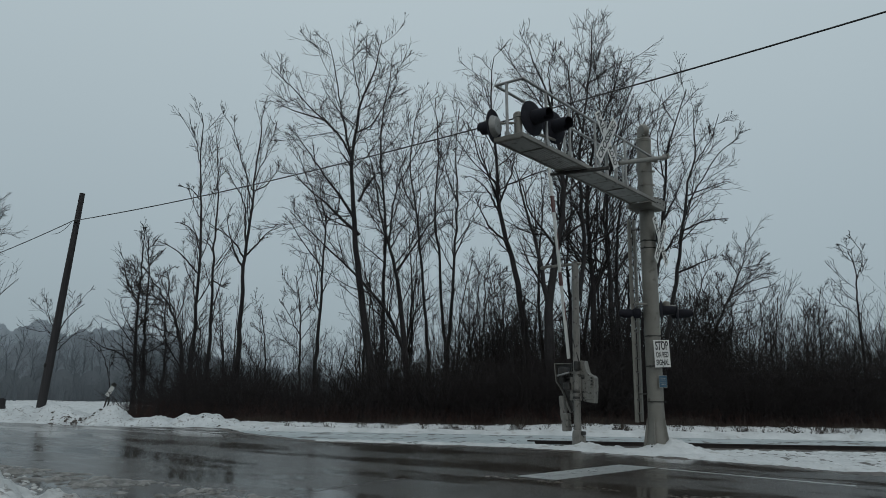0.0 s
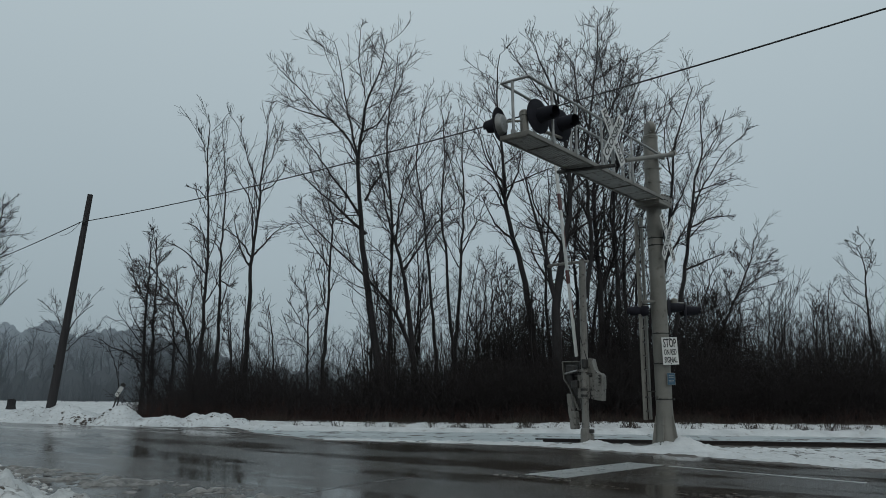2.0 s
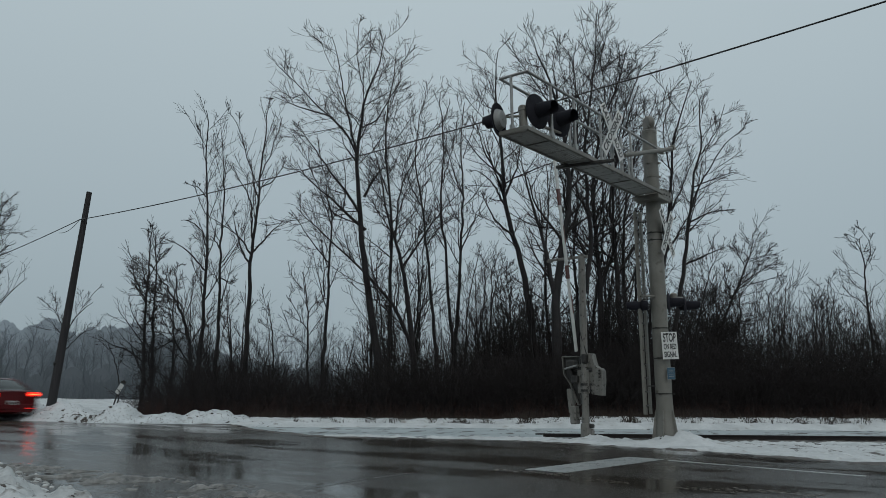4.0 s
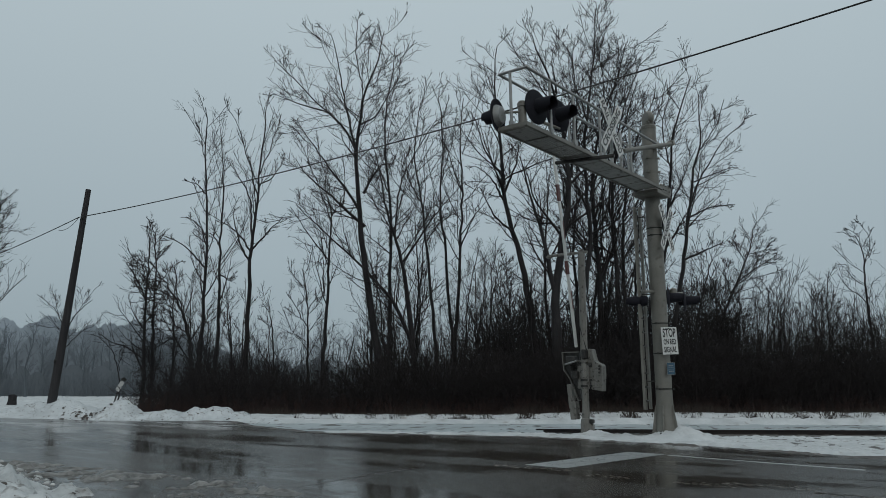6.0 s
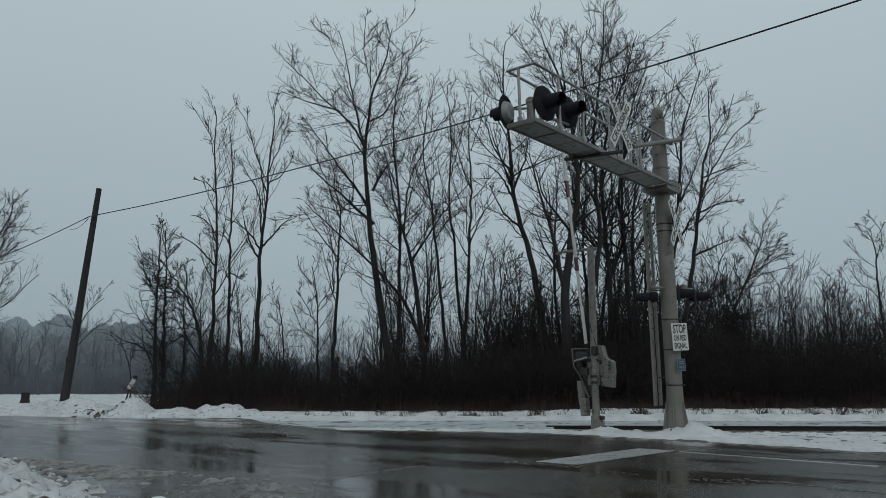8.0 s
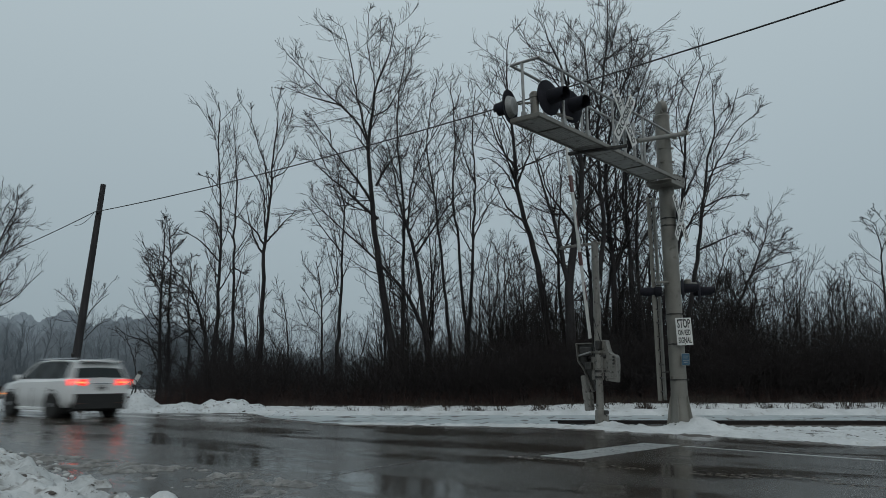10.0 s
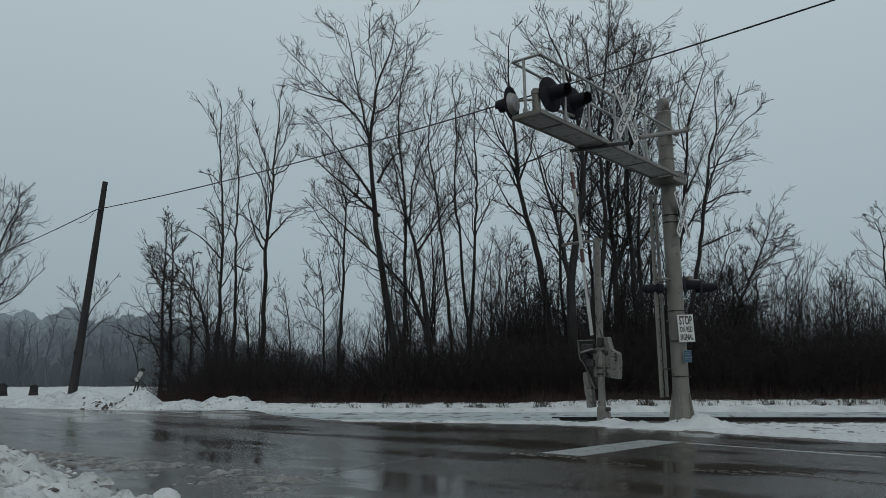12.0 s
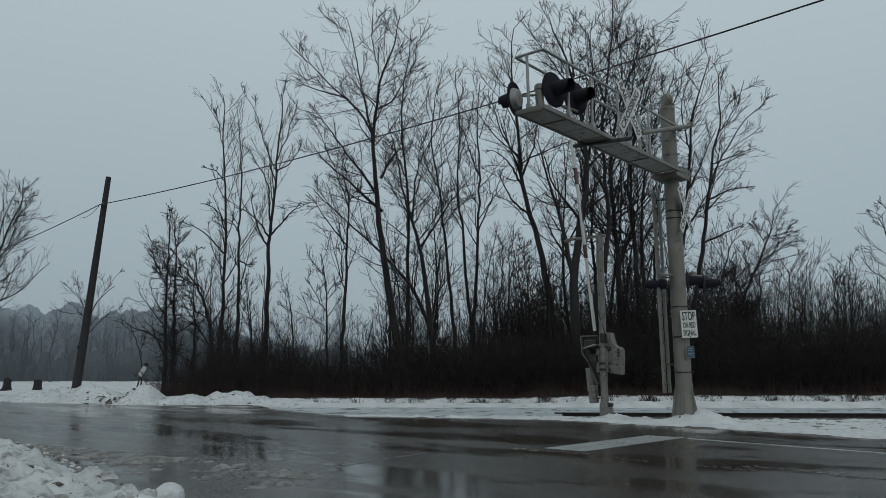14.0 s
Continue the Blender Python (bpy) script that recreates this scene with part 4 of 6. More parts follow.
def resample(points, n):
    """A path of n points on a smooth curve through the given ones."""
    p = np.array(points, float)
    seg = np.r_[0, np.cumsum(np.linalg.norm(np.diff(p, axis=0), axis=1))]
    m = np.empty_like(p)
    m[1:-1] = (p[2:] - p[:-2]) / (seg[2:] - seg[:-2])[:, None]
    m[0], m[-1] = (p[1] - p[0]) / seg[1], (p[-1] - p[-2]) / (seg[-1] - seg[-2])
    s = np.linspace(0, seg[-1], n)
    k = np.clip(np.searchsorted(seg, s) - 1, 0, len(p) - 2)
    h = (seg[k + 1] - seg[k])[:, None]
    t = ((s - seg[k])[:, None]) / h
    return (2 * t**3 - 3 * t**2 + 1) * p[k] + (t**3 - 2 * t**2 + t) * h * m[k] + (3 * t**2 - 2 * t**3) * p[k + 1] + (t**3 - t**2) * h * m[k + 1]


def sprout(rng, line, rad, kids, lo, hi, angle, reach, up, wobble, n, rmin, shrink=0.6, flat=1.0):
    """Branches that leave the given limbs between the fractions lo and hi of their length."""
    c, m, _ = line.shape
    size = np.linalg.norm(np.diff(line, axis=1), axis=2).sum(1)
    who = np.repeat(np.arange(c), kids)
    s = (lo + (hi - lo) * ((np.tile(np.arange(kids), c) + rng.random(c * kids)) / kids)) * (m - 1)
    k = np.clip(s.astype(int), 0, m - 2)
    t = (s - k)[:, None]
    start = line[who, k] * (1 - t) + line[who, k + 1] * t
    r0 = (rad[who, k] * (1 - t[:, 0]) + rad[who, k + 1] * t[:, 0]) * shrink
    d = line[who, k + 1] - line[who, k]
    d /= np.linalg.norm(d, axis=1, keepdims=True) + 1e-9
    side = rng.normal(size=(c * kids, 3)) * np.array([1.0, flat, 0.6])
    side -= (side * d).sum(1, keepdims=True) * d
    side /= np.linalg.norm(side, axis=1, keepdims=True) + 1e-9
    a = np.radians(angle) * (0.7 + 0.6 * rng.random((c * kids, 1)))
    d = np.cos(a) * d + np.sin(a) * side
    length = size[who] * reach * (0.55 + 0.75 * rng.random(c * kids)) * (1.12 - 0.62 * s / (m - 1))
    step = (length / (n - 1))[:, None]
    pts = [start]
    for i in range(n - 1):
        d = d + rng.normal(size=d.shape) * wobble + np.array([0, 0, up / (n - 1)])
        d /= np.linalg.norm(d, axis=1, keepdims=True)
        pts.append(pts[-1] + d * step)
    out = np.stack(pts, 1)
    r = np.maximum(r0[:, None] * np.linspace(1, 0.3, n), rmin)
    return out, r


def bare_tree(y, r, trunk, limbs=(), full=1.0, seed=0, label="tall leafless tree with a dark furrowed trunk", low=0.45, material=None, vines=0, rmin=0.0062, rise=0.0):
    """A leafless tree at the depth y: its trunk and main limbs are paths of x and height, swung a little in depth."""
    rng = np.random.default_rng(seed + 11)
    x0 = trunk[0][0]
    root = thing("tree", pose(x0, y, 0), label, "tree", "trees of the wood")

    def path(points, r0, r1, n, swing):
        p = resample([(x - x0, 0.0, z) for x, z in points], n + 1)[:n]
        t = np.linspace(0, 1, n)
        p[:, 1] = swing * t ** 1.5 + 0.05 * np.sin(t * 9 + swing * 5)
        p[1:, :2] += rng.normal(size=(n - 1, 2)) * 0.025
        rr = r0 + (r1 - r0) * t ** 0.8
        return p, rr
    swing = rng.uniform(-1.0, 1.0)
    p, rr = path(trunk, r, 0.018, 26, swing)
    rr[0] *= 1.35
    ob = new("trunk", tubes("trunk", [(p[None], rr[None], 9)], BARK if material is None else material))
    ob.parent = root
    lines, rads = [p[int(26 * low):]], [rr[int(26 * low):]]
    for q in limbs:
        k = np.argmin(np.abs(p[:, 2] - q[0][1]) + np.abs(p[:, 0] + x0 - q[0][0]))
        lp, lr = path(q, min(rr[k] * 0.72, 0.16), 0.014, 14, rng.uniform(-1.6, 1.6))
        lp[:, 1] += p[k, 1] - lp[0, 1]
        ob = new("limb", tubes("limb", [(lp[None], lr[None], 6)], BARK if material is None else material))
        ob.parent = root
        lines.append(lp), rads.append(lr)
    batches = []
    for lp, lr in zip(lines, rads):
        lp, lr = lp[:, :], lr[:]
        length = np.linalg.norm(np.diff(lp, axis=0), axis=1).sum()
        f = full * max(min(length / 6.5, 2.2), 0.5)
        scaled = resample(lp, 14)
        sr = np.interp(np.linspace(0, 1, 14), np.linspace(0, 1, len(lr)), lr)
        sc = min(1.0, 7.0 / length)
        a, ra = sprout(rng, scaled[None], sr[None], int((14 - 4 * rise) * f), 0.04, 1.0, 47 - 21 * rise, (0.42 * sc + 0.02) * (1 - 0.2 * rise) * (0.55 if vines > 70 else 1), 0.34 + 0.25 * rise, 0.105 - 0.06 * rise, 8, rmin * 2.0, 0.46)
        b, rb = sprout(rng, a, ra, 7 if rise < 0.5 else 5, 0.10, 1.0, 42 - 10 * rise, 0.58, 0.28, 0.085, 5, rmin * 1.45, 0.66)
        c, rc = sprout(rng, b, rb, 3, 0.10, 1.0, 40, 0.62, 0.25, 0.07, 3, rmin * 0.98, 0.72)
        batches += [(a, ra, 4), (b, rb, 3), (c, rc, 3)]
    if vines:
        v, rv = sprout(rng, resample(p[2:20], 14)[None], np.full((1, 14), 0.03), vines, 0.0, 1.0, 60, 0.10, -0.9, 0.3, 6, 0.007, 0.5)
        w, rw = sprout(rng, v, rv, 4, 0.1, 1.0, 50, 0.5, -0.5, 0.3, 4, 0.006, 0.8)
        batches += [(v, rv, 3), (w, rw, 3)]
    ob = new("crown", tubes("crown", batches, TWIG if material is None else material))
    ob.parent = root
    return root


# main trees: depth, trunk radius, trunk path and limb paths as pairs of x and height
def plant_trees():
    bare_tree(36, 0.25, [(-2.1, -0.2), (-2.4, 2.8), (-2.8, 5.0), (-3.2, 7.7), (-3.4, 9.9), (-3.6, 12.1), (-3.4, 14.0), (-3.2, 15.3), (-2.6, 16.6), (-2.4, 18.0), (-2.0, 19.0)],
              [[(-3.6, 12.3), (-4.2, 13.4), (-4.9, 14.2), (-5.7, 14.9), (-6.6, 15.9), (-7.6, 16.9), (-8.1, 17.6)], [(-4.8, 14.1), (-5.8, 14.4), (-7.0, 14.7), (-7.8, 15.0)], [(-3.6, 12.4), (-4.1, 14.2), (-4.4, 15.9), (-4.7, 17.4), (-5.0, 18.6)], [(-3.4, 13.6), (-2.6, 14.1), (-2.0, 15.3), (-1.4, 16.5)], [(-3.2, 10.2), (-2.7, 11.1), (-2.3, 11.5), (-1.7, 11.4)], [(-3.1, 8.6), (-3.9, 9.3), (-5.0, 10.3), (-6.1, 11.3), (-6.7, 12.3)], [(-3.3, 15.3), (-3.6, 16.8), (-3.5, 18.3)], [(-3.3, 9.3), (-3.9, 10.2), (-4.8, 11.3), (-5.6, 12.4), (-6.3, 13.4)]], seed=0, full=0.95, low=0.6)
    bare_tree(36.5, 0.22, [(-0.4, -0.2), (-0.8, 2.9), (-1.1, 5.6), (-1.3, 6.9), (-1.7, 8.3), (-2.1, 9.4), (-2.4, 11.1), (-2.6, 12.3)],
              [[(-1.3, 7.0), (-0.5, 8.2), (0.2, 9.2), (1.0, 10.1), (1.8, 11.0)], [(-1.7, 8.2), (-1.6, 9.7), (-1.3, 11.1), (-0.5, 12.6), (0.6, 14.2)], [(-0.9, 3.3), (-1.7, 5.0), (-2.8, 6.3), (-4.2, 7.6), (-5.0, 8.3), (-5.9, 9.1), (-6.7, 10.1)], [(-2.3, 10.8), (-3.0, 11.7), (-4.0, 12.9)]], seed=1, low=0.6)
    bare_tree(38, 0.13, [(-2.0, -0.2), (-2.0, 4.0), (-2.0, 8.6), (-2.2, 11.6), (-2.4, 13.6), (-2.3, 16.1), (-2.0, 18.0), (-2.0, 19.9)],
              [[(-2.2, 11.0), (-2.7, 12.4), (-3.3, 14.6)]], seed=2, low=0.35, vines=60)
    bare_tree(38, 0.13, [(-5.2, -0.2), (-5.2, 2.9), (-5.1, 5.7), (-5.1, 8.0), (-5.1, 9.8), (-5.4, 11.2), (-5.6, 12.7)],
              [[(-5.1, 9.6), (-4.6, 10.3), (-3.9, 10.2)], [(-5.1, 9.5), (-5.7, 11.2), (-6.5, 13.0), (-7.1, 14.3)], [(-5.3, 5.7), (-5.4, 7.2), (-5.5, 8.2)], [(-5.1, 7.4), (-6.1, 8.6), (-7.3, 10.4)]], seed=3, low=0.4, full=0.8, rise=0.6)
    bare_tree(38, 0.17, [(-9.0, -0.2), (-9.0, 2.9), (-9.0, 5.7), (-9.0, 8.0), (-8.8, 10.1), (-8.8, 12.2), (-8.6, 14.0), (-8.8, 16.1)],
              [[(-9.0, 7.7), (-9.6, 8.6), (-10.4, 9.2), (-11.1, 9.6)], [(-9.0, 8.6), (-9.2, 10.4), (-9.9, 11.8), (-10.5, 12.8)], [(-8.8, 10.5), (-9.3, 12.4), (-9.7, 14.0), (-10.2, 14.9)], [(-9.0, 7.9), (-8.1, 8.9), (-7.3, 9.7)], [(-9.0, 7.2), (-9.6, 8.2), (-10.3, 10.4)], [(-8.8, 11.8), (-8.3, 13.7), (-8.0, 15.5)], [(-8.8, 11.3), (-8.1, 11.8), (-7.7, 13.4)]], seed=4, low=0.55, full=0.9, rise=1.0)
    bare_tree(36, 0.12, [(-10.7, -0.2), (-10.6, 2.8), (-10.6, 5.5), (-10.6, 8.2), (-10.8, 10.2), (-11.0, 12.4), (-11.0, 13.9), (-11.2, 15.2)],
              [[(-10.6, 7.7), (-11.2, 8.8), (-11.9, 9.2), (-12.5, 9.3)], [(-10.8, 10.2), (-11.3, 10.7), (-12.0, 11.0)], [(-10.6, 6.6), (-11.7, 7.7), (-12.7, 8.1)], [(-10.9, 11.9), (-11.5, 13.4), (-12.0, 14.4)]], seed=5, full=0.85, low=0.3, rise=0.8)
    bare_tree(36.5, 0.11, [(-10.0, -0.2), (-10.0, 2.9), (-10.1, 5.6), (-10.2, 8.3), (-10.2, 10.6), (-10.4, 12.6), (-10.6, 14.0)],
              [[(-10.2, 7.8), (-10.8, 8.5), (-11.8, 8.6)], [(-10.1, 6.4), (-9.5, 6.1), (-8.9, 6.0)]], seed=6, full=0.8, low=0.3, rise=0.8)
    bare_tree(34, 0.11, [(-12.4, -0.2), (-12.5, 3.2), (-12.5, 5.3), (-12.5, 7.3), (-12.7, 8.5)],
              [[(-12.5, 4.8), (-13.2, 6.0), (-13.7, 7.0)], [(-12.5, 5.8), (-12.2, 6.8), (-11.9, 7.8)]], seed=7, full=1.0, low=0.15, vines=160, label='leafless tree hung with a tangle of vines')
    bare_tree(34.5, 0.1, [(-12.2, -0.2), (-12.3, 3.8), (-12.3, 6.1), (-12.5, 7.4), (-12.5, 8.3)],
              [[(-12.3, 5.3), (-11.8, 6.4), (-11.3, 6.9)]], seed=8, full=1.0, low=0.15, vines=140, label='leafless tree hung with a tangle of vines')
    bare_tree(33.5, 0.13, [(-10.1, -0.2), (-10.3, 2.7), (-10.6, 4.1), (-11.2, 5.2), (-11.8, 6.0), (-12.3, 6.6)],
              [[(-10.4, 3.5), (-10.9, 5.2), (-10.8, 6.4)], [(-10.9, 4.8), (-11.8, 5.2), (-12.5, 5.3)]], seed=9, full=1.0, low=0.2, vines=60, label='leafless tree leaning far over, with long twigs')
    bare_tree(35, 0.09, [(-11.5, -0.2), (-11.6, 2.8), (-11.8, 4.9), (-11.7, 6.2)],
              [[(-11.6, 3.8), (-12.3, 4.9), (-12.8, 5.4)]], seed=10, low=0.1, vines=80)
    bare_tree(39, 0.09, [(-6.1, -0.2), (-6.1, 3.0), (-6.2, 5.3), (-6.4, 6.4), (-6.6, 7.3)],
              [[(-6.2, 4.7), (-5.8, 5.6), (-5.3, 5.9)], [(-6.2, 4.1), (-6.9, 5.3), (-7.3, 5.9)]], seed=11, full=0.8, low=0.3)
    bare_tree(37, 0.13, [(1.4, -0.2), (1.2, 2.9), (1.4, 5.6), (1.5, 8.4), (1.6, 11.3), (1.5, 14.2), (1.8, 16.3)],
              [[(1.5, 7.8), (2.1, 9.3), (2.7, 10.4)], [(1.6, 10.7), (1.0, 12.4), (0.6, 14.2)], [(1.6, 12.7), (2.2, 14.5), (2.5, 16.0)]], seed=12, low=0.4, full=0.8, rise=0.6)
    bare_tree(38, 0.12, [(1.3, -0.2), (1.2, 2.9), (0.9, 5.7), (0.7, 8.6), (0.5, 10.1), (0.6, 12.7), (0.5, 15.2), (0.3, 17.0)],
              [[(0.6, 11.5), (1.1, 13.6), (1.4, 15.5)]], seed=13, low=0.45, full=0.8, rise=0.6)
    bare_tree(37.5, 0.12, [(0.5, -0.2), (0.3, 2.9), (-0.0, 6.2), (-0.2, 8.2), (-0.5, 10.5), (-0.8, 12.6), (-0.6, 15.0), (-0.4, 15.9)],
              [[(-0.2, 8.2), (0.4, 9.1), (1.4, 10.1)], [(-0.4, 10.0), (-1.1, 11.4), (-1.4, 12.9)]], seed=14, low=0.5, full=0.9)
    bare_tree(39, 0.06, [(1.7, -0.2), (1.8, 3.0), (2.0, 5.8), (2.4, 7.6), (2.7, 8.6)],
              [], seed=15, low=0.4, full=0.7)
    bare_tree(34, 0.22, [(5.1, -0.2), (4.7, 2.7), (4.4, 5.2), (4.0, 7.3), (3.6, 8.6), (3.4, 9.6), (3.3, 11.0), (3.2, 13.1), (3.0, 15.4), (3.2, 17.9)],
              [[(4.0, 7.0), (3.8, 7.9), (3.0, 8.5), (2.6, 9.1), (2.0, 10.0)], [(3.4, 9.5), (2.7, 10.7), (1.9, 11.3)], [(3.3, 10.7), (2.5, 12.0), (2.0, 13.7)], [(3.4, 9.9), (4.0, 11.5), (4.4, 13.4)]], seed=16, full=0.80, low=0.5)
    bare_tree(33, 0.29, [(5.6, -0.2), (5.5, 2.7), (5.5, 5.1), (5.8, 7.1), (6.1, 8.9), (6.2, 10.7), (6.0, 12.8), (5.6, 14.9), (4.9, 16.6), (4.6, 18.1)],
              [[(5.5, 5.0), (5.2, 6.4), (5.0, 7.6), (4.5, 9.4), (4.1, 11.1), (3.6, 12.3)], [(6.2, 10.2), (6.6, 12.2), (6.6, 14.7), (6.4, 16.8)], [(6.0, 13.0), (5.2, 14.7), (4.2, 16.3), (3.8, 17.1)], [(5.8, 14.4), (5.7, 16.3), (6.1, 17.8)]], seed=17, low=0.4, full=0.97)
    bare_tree(34, 0.18, [(6.2, -0.2), (6.5, 3.7), (7.0, 6.0), (7.2, 7.8), (7.1, 9.6), (7.0, 11.8), (7.3, 14.5), (7.6, 17.0), (7.6, 19.2)],
              [[(7.2, 9.4), (7.8, 11.5), (8.3, 14.0), (8.6, 16.2)], [(7.2, 13.1), (6.6, 15.3), (6.8, 17.6)], [(7.3, 15.1), (8.0, 16.8), (8.3, 18.4)]], seed=18, low=0.33, full=1.00)
    bare_tree(35, 0.2, [(7.5, -0.2), (7.8, 3.8), (7.8, 6.2), (7.7, 8.5), (7.6, 10.7), (8.1, 13.5), (9.0, 16.0), (9.5, 18.1)],
              [[(7.9, 5.9), (8.6, 8.0), (8.4, 9.4), (8.7, 12.1), (9.4, 14.9), (10.5, 17.5)], [(8.2, 13.8), (8.3, 16.0), (8.3, 18.7)]], seed=19, low=0.33, full=1.00)
    bare_tree(34.5, 0.18, [(8.8, -0.2), (8.6, 3.8), (8.6, 6.6), (8.5, 9.2), (8.8, 11.9), (9.6, 14.4), (10.3, 16.5)],
              [[(8.7, 10.6), (9.7, 11.9), (10.7, 13.9), (11.0, 15.6)], [(8.8, 11.7), (8.7, 13.9), (9.0, 16.1)]], seed=20, low=0.35, full=0.97)
    bare_tree(36, 0.15, [(9.3, -0.2), (9.2, 5.5), (9.2, 8.2), (9.5, 11.0), (10.1, 13.3), (11.2, 15.6)],
              [[(9.2, 7.1), (10.2, 8.8), (11.1, 10.7)]], seed=21, low=0.3, full=0.97)
    bare_tree(34, 0.17, [(10.6, -0.2), (10.9, 3.7), (11.4, 6.5), (11.8, 9.1), (12.1, 11.0), (12.5, 12.3), (12.5, 14.1), (12.6, 15.2)],
              [[(11.8, 9.2), (12.4, 10.7), (13.4, 12.3), (14.4, 13.0)], [(11.7, 8.7), (12.6, 9.1), (13.6, 9.1)], [(12.0, 10.4), (13.0, 10.7), (13.5, 10.8)], [(11.5, 6.8), (12.4, 7.2), (13.1, 7.5)], [(12.2, 11.5), (13.1, 13.1), (13.3, 14.2)]], seed=22, low=0.45, full=0.70)
    bare_tree(35, 0.17, [(10.0, -0.2), (10.5, 5.4), (10.9, 8.0), (11.2, 10.7), (11.4, 12.9), (12.0, 14.9), (12.4, 16.2)],
              [[(11.0, 9.1), (11.7, 10.7), (12.2, 12.1)], [(11.2, 11.3), (10.8, 12.9), (11.0, 14.6)], [(10.9, 7.5), (11.8, 8.7), (12.6, 8.8)]], seed=23, low=0.45, full=0.70)
    bare_tree(42, 0.16, [(14.5, -0.2), (15.8, 3.7), (16.5, 5.9), (17.0, 7.0), (17.5, 8.1), (17.9, 9.1), (18.1, 10.3)],
              [[(16.9, 6.8), (18.0, 7.6), (19.5, 8.5)], [(16.6, 6.2), (16.2, 7.2), (15.9, 8.1)], [(17.4, 8.1), (16.9, 8.9), (16.6, 9.4)], [(17.6, 8.4), (18.6, 8.7), (19.2, 9.3)]], seed=24, low=0.4, full=1.5)
    bare_tree(42, 0.14, [(24.5, -0.2), (24.2, 5.0), (24.0, 6.8), (24.0, 8.1), (23.8, 9.0), (23.3, 9.8)],
              [[(24.0, 7.8), (24.8, 9.4), (24.7, 10.7)], [(23.9, 8.6), (24.0, 9.5), (23.7, 10.2)]], seed=25, low=0.5, full=0.7)
    bare_tree(41, 0.16, [(-25.0, -0.2), (-24.9, 4.3), (-24.6, 6.7), (-24.2, 8.6), (-23.6, 10.2), (-23.4, 11.6)],
              [[(-24.5, 7.2), (-23.7, 8.0), (-23.0, 9.2)], [(-24.2, 8.6), (-23.4, 9.5), (-22.7, 11.0)], [(-24.6, 6.4), (-24.7, 9.2), (-24.5, 11.8)], [(-24.7, 5.5), (-23.9, 6.4), (-23.4, 7.7)]], seed=26, low=0.3, full=1.1)
    bare_tree(52, 0.10, [(-24.7, -0.2), (-24.6, 2.9), (-24.3, 4.6), (-23.9, 5.7), (-23.3, 6.4), (-22.5, 7.0)],
              [[(-24.4, 4.4), (-25.2, 6.1), (-25.9, 7.8)], [(-24.4, 3.6), (-22.9, 4.7), (-21.8, 5.0)], [(-24.6, 5.2), (-25.5, 6.3), (-26.4, 6.9)], [(-23.6, 6.1), (-22.9, 7.5), (-22.6, 7.9)]], seed=27, low=0.45, full=0.55)
    bare_tree(48, 0.05, [(-19.0, -0.2), (-19.0, 1.7), (-19.5, 3.1), (-20.0, 4.1)],
              [[(-19.0, 2.0), (-19.2, 3.1), (-19.2, 3.8)]], seed=28, low=0.3, full=0.4)
    bare_tree(43, 0.08, [(19.8, -0.2), (20.0, 3.2), (20.2, 5.7), (20.5, 7.4)],
              [], seed=29, low=0.3, full=0.8)
    bare_tree(43, 0.08, [(22.4, -0.2), (22.7, 3.2), (22.8, 5.7), (23.3, 7.9)],
              [[(22.8, 5.0), (23.5, 6.6), (23.7, 7.3)]], seed=30, low=0.3, full=0.8)
    bare_tree(44, 0.08, [(19.4, -0.2), (19.5, 3.2), (19.8, 5.8), (19.9, 7.2)],
              [], seed=31, low=0.3, full=0.8)
    bare_tree(43, 0.1, [(21.3, -0.2), (21.7, 3.2), (22.0, 5.4), (22.0, 6.6)],
              [[(21.8, 4.4), (21.1, 4.9), (21.0, 6.0)], [(22.0, 5.4), (22.6, 6.3), (22.9, 6.8)]], seed=32, low=0.25, full=1.1)
    bare_tree(40, 0.08, [(-7.9, -0.2), (-8.0, 3.0), (-8.2, 5.1), (-8.3, 5.8)],
              [], seed=33, low=0.3, full=0.7)
    bare_tree(40, 0.07, [(-4.4, -0.2), (-4.2, 2.4), (-3.9, 3.6)],
              [], seed=34, low=0.2, full=0.6)
    bare_tree(36, 0.1, [(14.6, -0.2), (14.6, 2.8), (14.9, 4.7), (15.1, 6.0)],
              [], seed=35, low=0.3, full=0.9)
    bare_tree(34, 0.09, [(2.5, -0.2), (2.6, 2.7), (2.8, 5.2), (2.7, 7.0)],
              [[(2.7, 4.7), (3.1, 6.3), (3.5, 7.3)]], seed=36, low=0.2, full=1.0)
    bare_tree(34, 0.08, [(3.5, -0.2), (3.4, 2.7), (3.5, 4.7), (3.7, 6.0)],
              [], seed=37, low=0.2, full=1.0)
    bare_tree(37, 0.13, [(5.8, -0.2), (5.8, 2.9), (5.6, 5.6), (5.6, 7.8), (5.8, 10.4), (5.7, 12.7)],
              [], seed=38, full=0.80, low=0.25, vines=5)
    bare_tree(38, 0.14, [(7.4, -0.2), (7.4, 2.9), (7.4, 5.7), (7.3, 8.0), (7.5, 10.6), (7.7, 14.6)],
              [[(7.4, 7.2), (6.9, 8.9), (6.5, 10.6)]], seed=39, full=0.80, low=0.25, vines=5)
    bare_tree(37, 0.12, [(7.7, -0.2), (7.8, 2.9), (8.1, 5.6), (8.5, 7.8), (8.7, 10.7), (8.7, 13.6)],
              [], seed=40, full=0.80, low=0.25, vines=5)
